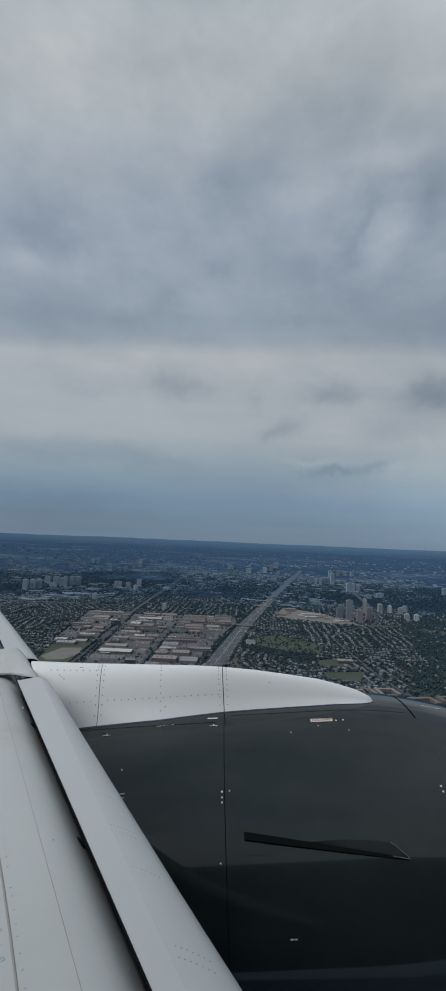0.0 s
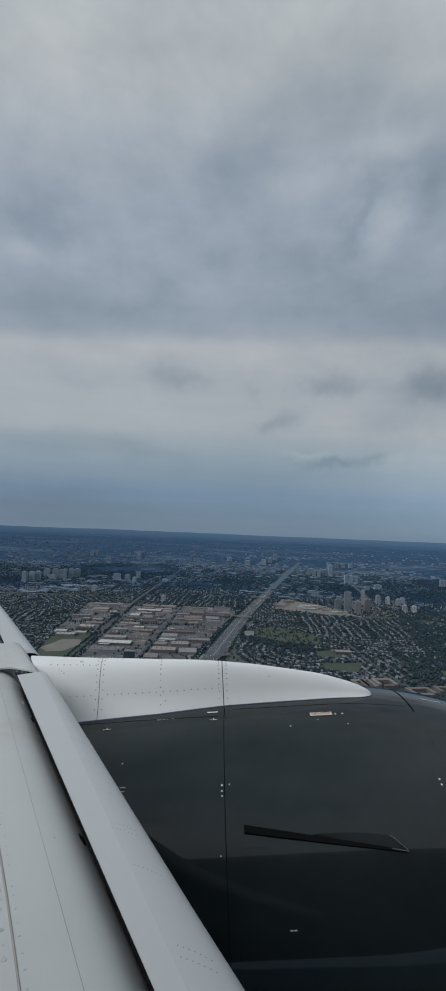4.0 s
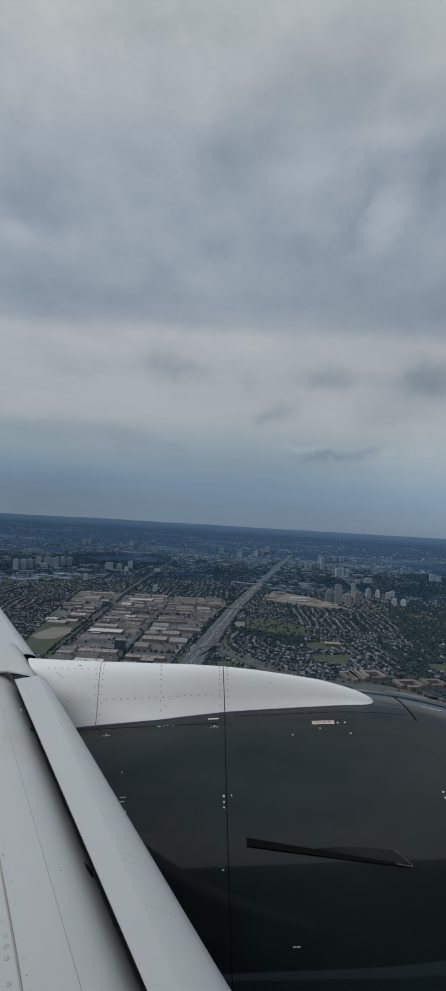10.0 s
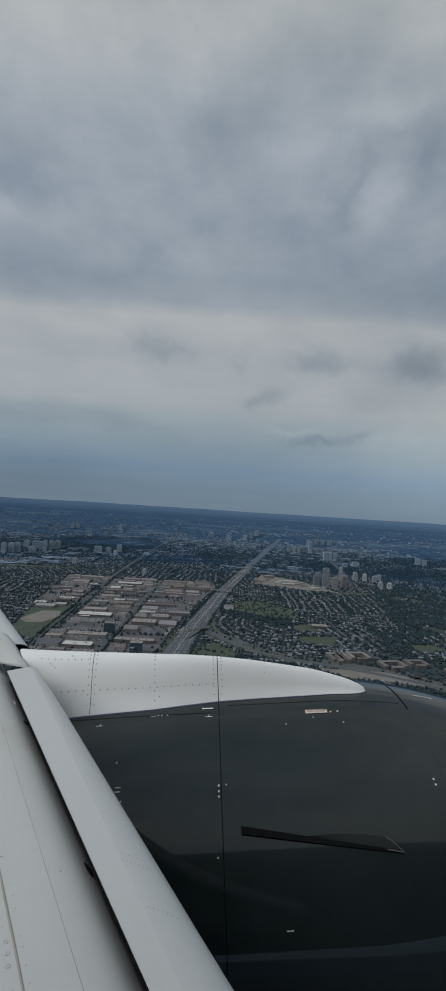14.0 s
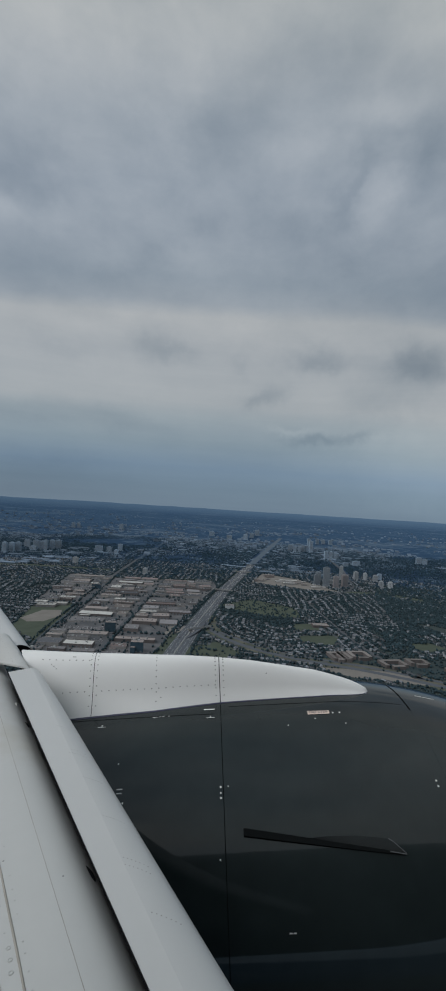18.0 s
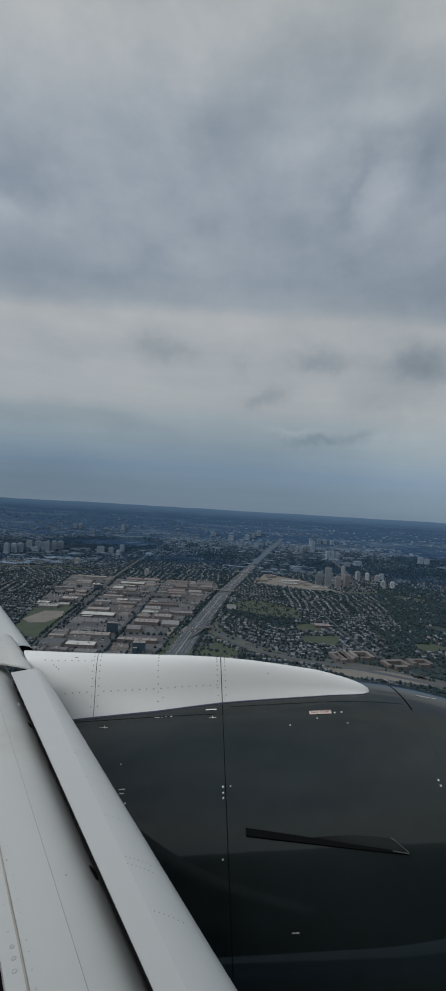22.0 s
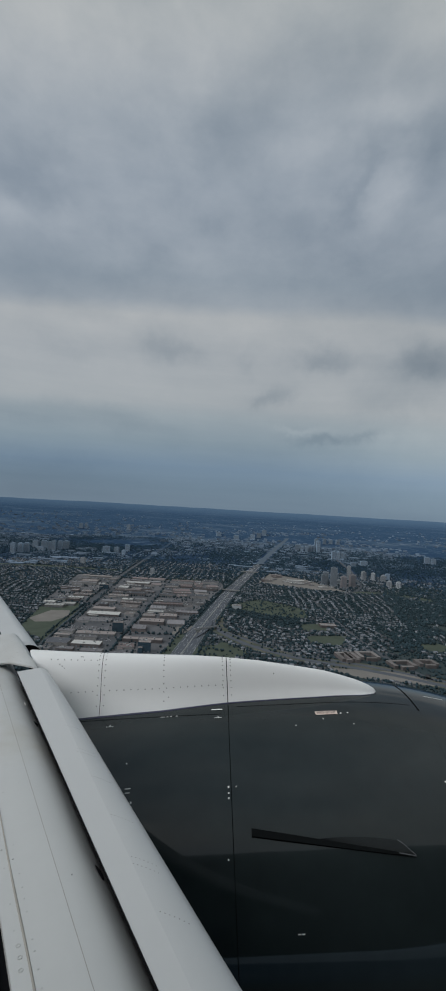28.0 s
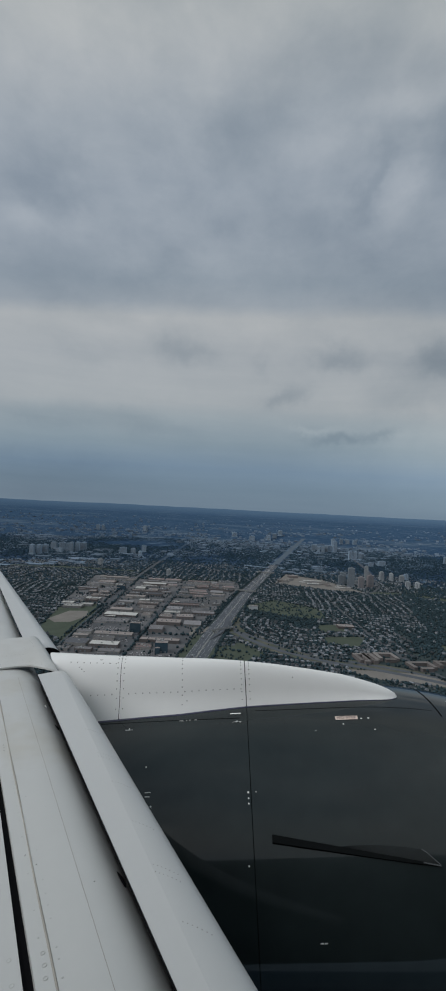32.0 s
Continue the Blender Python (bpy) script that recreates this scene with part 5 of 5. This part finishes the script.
def clumps(name, pos, size, height, mt, label, category="trees"):
    """Ragged leaf clumps: one per place, every corner thrown about."""
    k = len(pos)
    core, tri = (ICO, ICO_F) if mt is LEAF else (OCT, OCT_F)
    nv_ = len(core)
    v = core[None] * (1 + rg.uniform(-.38, .38, (k, nv_, 1)))
    v = v * np.stack([size, size, height], 1)[:, None, :]
    v = v + pos[:, None, :]
    v = land_np(v.reshape(-1, 3))
    f = (tri[None] + (np.arange(k) * nv_)[:, None, None]).reshape(-1, 3)
    me = bpy.data.meshes.new(name)
    me.vertices.add(len(v))
    me.vertices.foreach_set("co", v.astype(np.float32).ravel())
    me.loops.add(f.size)
    me.loops.foreach_set("vertex_index", f.astype(np.int32).ravel())
    me.polygons.add(len(f))
    me.polygons.foreach_set("loop_start", np.arange(0, f.size, 3, dtype=np.int32))
    me.polygons.foreach_set("loop_total", np.full(len(f), 3, dtype=np.int32))
    me.materials.append(mt)
    me.update(calc_edges=True)
    me.validate()
    return tagged(link(name, me), label, category, kind="stuff")


def density(x, y):
    n_ = noise.noise(Vector((x * .006, y * .006, 1.7)))
    return .74 + .5 * n_


pos, size, hgt = [], [], []
rr = random.Random(8)
taken = {}
for x, y, *_ in spots_:
    taken.setdefault((int(x // 9), int(y // 9)), 1)
tries = 0
while len(pos) < 66000 and tries < 130000:
    tries += 1
    a, d = math.radians(rr.uniform(-35, 39)), math.sqrt(rr.uniform(1080 ** 2, 3050 ** 2))
    x, y = d * math.sin(a), d * math.cos(a)
    if rr.random() < (d - 2350) / 800:
        continue
    wood = any(inside(p, x, y) for p in WOODS)
    if wood and noise.noise(Vector((x * .004, y * .004, 7.7))) > .22:
        continue
    if not wood:
        dd = density(x, y)
        if inside(YARDS, x, y):
            dd = .06
        if any(inside(p, x, y) for p in LAWNS):
            dd = .18
        if inside(COURTS, x, y):
            dd = .3 if not any(abs(x - a) < 44 and abs(y - b) < 38 for a, b in ((440, 1335), (520, 1275), (600, 1300), (377, 1314), (690, 1240))) else .04
        if rr.random() > dd or (int(x // 9), int(y // 9)) in taken or blocked(x, y, -4):
            continue
    r = rr.uniform(1.8, 4.0) * (1.2 if wood else 1)
    pos.append((x, y, r * .95)), size.append(r), hgt.append(r * rr.uniform(.9, 1.35))
    a, q = rr.uniform(0, 6.28), r * rr.uniform(.45, .7)      # a second, smaller limb of the crown
    pos.append((x + r * .8 * math.cos(a), y + r * .8 * math.sin(a), r * rr.uniform(.6, 1.3))), size.append(q), hgt.append(q * rr.uniform(.8, 1.3))
for x, y, *_ in spots_:
    for _ in range(2):
        a, r = rr.uniform(0, 6.28), rr.uniform(1.7, 3.3)
        gx, gy = x + 8.2 * math.cos(a), y + 8.2 * math.sin(a)
        pos.append((gx, gy, r * 1.1)), size.append(r), hgt.append(r * rr.uniform(1, 1.5))
STREET_TREES = []
# rows of trees along roads and yard edges
for line, off in ((ARTERIAL[:5], 19), (ARTERIAL[:5], -19), (DIAG, 14), (HIGHWAY[:5], 44), (HIGHWAY[2:5], -44), (YARDS + YARDS[:1], 6), ([(-150, 2010), (-735, 1960)], 12), ([(-320, 1130), (-300, 2480)], 11),
                  ([(-150, 1430), (-500, 1410)], 10)):
    pts = offset(line, off)
    for (x0, y0), (x1, y1) in zip(pts, pts[1:]):
        cnt = int(math.hypot(x1 - x0, y1 - y0) / 8)
        for i in range(cnt):
            if rr.random() < .72:
                u = (i + rr.random()) / cnt
                r = rr.uniform(2.5, 4.6)
                x, y = x0 + (x1 - x0) * u + rr.uniform(-4, 4), y0 + (y1 - y0) * u + rr.uniform(-3, 3)
                if math.hypot(x, y) < 2300 and len(STREET_TREES) < 260 and rr.random() < .5 and in_view(x, y):
                    STREET_TREES.append((x, y, r))
                else:
                    pos.append((x, y, r)), size.append(r), hgt.append(r * 1.2)
clumps("trees", np.array(pos), np.array(size), np.array(hgt), LEAF, "dense dark green suburban trees with ragged crowns")



def crown_mesh(seed):
    """A crown of many small ragged leaf clumps, one unit wide, with gaps and an uneven outline."""
    r_ = np.random.default_rng(seed)
    vs_, fs_ = [], []
    for i in range(22):
        a, h = r_.uniform(0, 6.28), r_.uniform(.45, 1.95)
        q = .78 * math.sqrt(max(.05, 1 - ((h - 1.1) / 1.0) ** 2)) * r_.uniform(.3, 1)
        c = np.array([q * math.cos(a), q * math.sin(a), h])
        b = len(vs_)
        vs_ += ((ICO * (1 + r_.uniform(-.35, .35, (12, 1)))) * r_.uniform(.24, .40) + c).tolist()
        fs_ += (ICO_F + b).tolist()
    return mesh_from("crown", vs_, fs_, LEAF)


CROWNS = [crown_mesh(s) for s in (1, 2, 3, 4)]
BARK = material("grey_brown_bark", (.09, .075, .06), .9, vary=.2, scale=2, fine=10)
ring_ = [(math.cos(a) * w, math.sin(a) * w, z) for z, w in ((0, .075), (.5, .055), (1.0, .035)) for a in (0, 1.05, 2.09, 3.14, 4.19, 5.24)]
TRUNK = mesh_from("trunk", ring_, [(6 * j + i, 6 * j + (i + 1) % 6, 6 * j + 6 + (i + 1) % 6, 6 * j + 6 + i) for j in (0, 1) for i in range(6)], BARK)
for x, y, q in STREET_TREES:
    ob = new("tree")
    ob.matrix_basis = pose(x, y, 0, 0, 0, rr.uniform(0, 360)) @ Matrix.Diagonal((q, q, q * rr.uniform(.95, 1.3), 1))
    tagged(ob, "dark green broadleaf tree with an uneven crown beside a road", "tree", "trees along the roads")
    link("trunk", TRUNK, ob)
    link("crown", rr.choice(CROWNS), ob)

# the next belt: houses and trees out to five kilometres, then scattered roofs
OCT = np.array([(1, 0, 0), (-1, 0, 0), (0, 1, 0), (0, -1, 0), (0, 0, 1), (0, 0, -.6)], float)
OCT_F = np.array([(0, 2, 4), (2, 1, 4), (1, 3, 4), (3, 0, 4), (2, 0, 5), (1, 2, 5), (3, 1, 5), (0, 3, 5)])
pos, size, hgt, roofs_ = [], [], [], []
while len(pos) < 42000:
    a, d = math.radians(rr.uniform(-36, 40)), math.sqrt(rr.uniform(2350 ** 2, 5600 ** 2))
    # hazed trees mix in gradually among near ones, grading the painted haze
    if d < 3100 and rr.random() > (d - 2300) / 800:
        continue
    x, y = d * math.sin(a), d * math.cos(a)
    if inside(YARDS, x, y) or (d < 3100 and blocked(x, y, -4)) or near_line(HIGHWAY, x, y, 46) or near_line(ARTERIAL, x, y, 18) or near_line(NORTH, x, y, 18):
        continue
    wood = noise.noise(Vector((x * .0016, y * .0012, 4.1)))
    if rr.random() > (.55 + wood) * min(1, (5700 - d) / 1300):
        continue
    r = rr.uniform(3.5, 7.5)
    pos.append((x, y, r * .6)), size.append(r), hgt.append(r * rr.uniform(.8, 1.2))
clumps("far_trees", np.array(pos), np.array(size), np.array(hgt), FAR_LEAF, "distant treetops among houses, tinted with painted blue haze")
for i in range(12000):
    a, d = math.radians(rr.uniform(-36, 40)), (math.sqrt(rr.uniform(3000 ** 2, 5600 ** 2)) if i < 8200 else 1 / rr.uniform(1 / 16000, 1 / 5000))
    x, y = d * math.sin(a), d * math.cos(a)
    built = noise.noise(Vector((x * .0014, y * .001, 9.2)))
    if built < -.12 or any(inside(p, x, y) for p in WOODS) or near_line(HIGHWAY, x, y, 46):
        continue
    big = rr.random() < (.03 + .22 * max(built, 0) if i < 8200 else .5)
    l = (rr.uniform(35, 90) if i < 8200 else rr.uniform(20, 60)) if big else rr.uniform(10, 15)
    roofs_.append((x, y, rr.choice((.05, .15, 1.6)), l, (rr.uniform(25, 50) if i < 8200 else rr.uniform(15, 30)) if big else 9, (rr.uniform(6, 11) if i < 8200 else rr.choice((7, 9, 12, 22))) if big else 5, .6 if big else 2.5))
houses("far_houses", [q for q in roofs_ if math.hypot(q[0], q[1]) < 5200], "distant roofs of houses and long buildings, tinted with painted haze", FAR_ROOF, FAR_ROOF)
# farthest buildings: haze painted as a paler, bluer base
FAR_HALL = paint_haze(material("hazed_halls", (.135, .18, .235), .85, vary=.2, scale=.02, fine=.3, island=.5, spec=.2), (.15, .215, .285))
houses("far_buildings", [q for q in roofs_ if math.hypot(q[0], q[1]) >= 5200], "far roofs and halls, paled with painted haze", FAR_HALL, FAR_HALL)

# vehicles on the highway and in the yards
vs, fs = [], []


def car(x, y, a, l=4.6, w=1.9, h=1.5):
    c, s = math.cos(a), math.sin(a)
    rot = np.array([[c, s, 0], [-s, c, 0], [0, 0, 1]])
    b = len(vs)
    body = (H_V * (w, l, h * .6)) @ rot + (x, y, 1.1)
    cab = (H_V * (w * .86, l * .5, h * .45)) @ rot + (x, y, 1.1 + h * .58)
    vs.extend(body.tolist() + cab.tolist())
    for o in (0, 8):
        fs.extend([tuple(b + o + i for i in f) for f in H_F + [(4, 5, 6, 7)]])


for lane in (-27, -23, -19.5, -12.5, -9, -5, 5, 9, 12.5, 19.5, 23, 27):
    pts = offset(HIGHWAY, lane)
    for (x0, y0), (x1, y1) in zip(pts[:5], pts[1:5]):
        ln_ = math.hypot(x1 - x0, y1 - y0)
        u = rr.uniform(0, 80)
        while u < ln_:
            car(x0 + (x1 - x0) * u / ln_, y0 + (y1 - y0) * u / ln_, -math.atan2(x1 - x0, y1 - y0) * -1, *((14, 2.6, 5.5) if rr.random() < .1 else (4.6, 1.9, 1.5)))
            u += rr.uniform(30, 170)
for cx, cy, w, d in LOTS:
    for i in range(int(w / 3.2)):
        for j in range(max(1, int(d / 14))):
            if rr.random() < .5:
                car(cx - w / 2 + 3.2 * i, cy - d / 2 + 14 * j, rr.uniform(-.05, .05))
tagged(link("vehicles", mesh_from("vehicles", land_np(vs), fs, CAR)), "small cars and trucks on roads and in yards", "cars", kind="stuff")
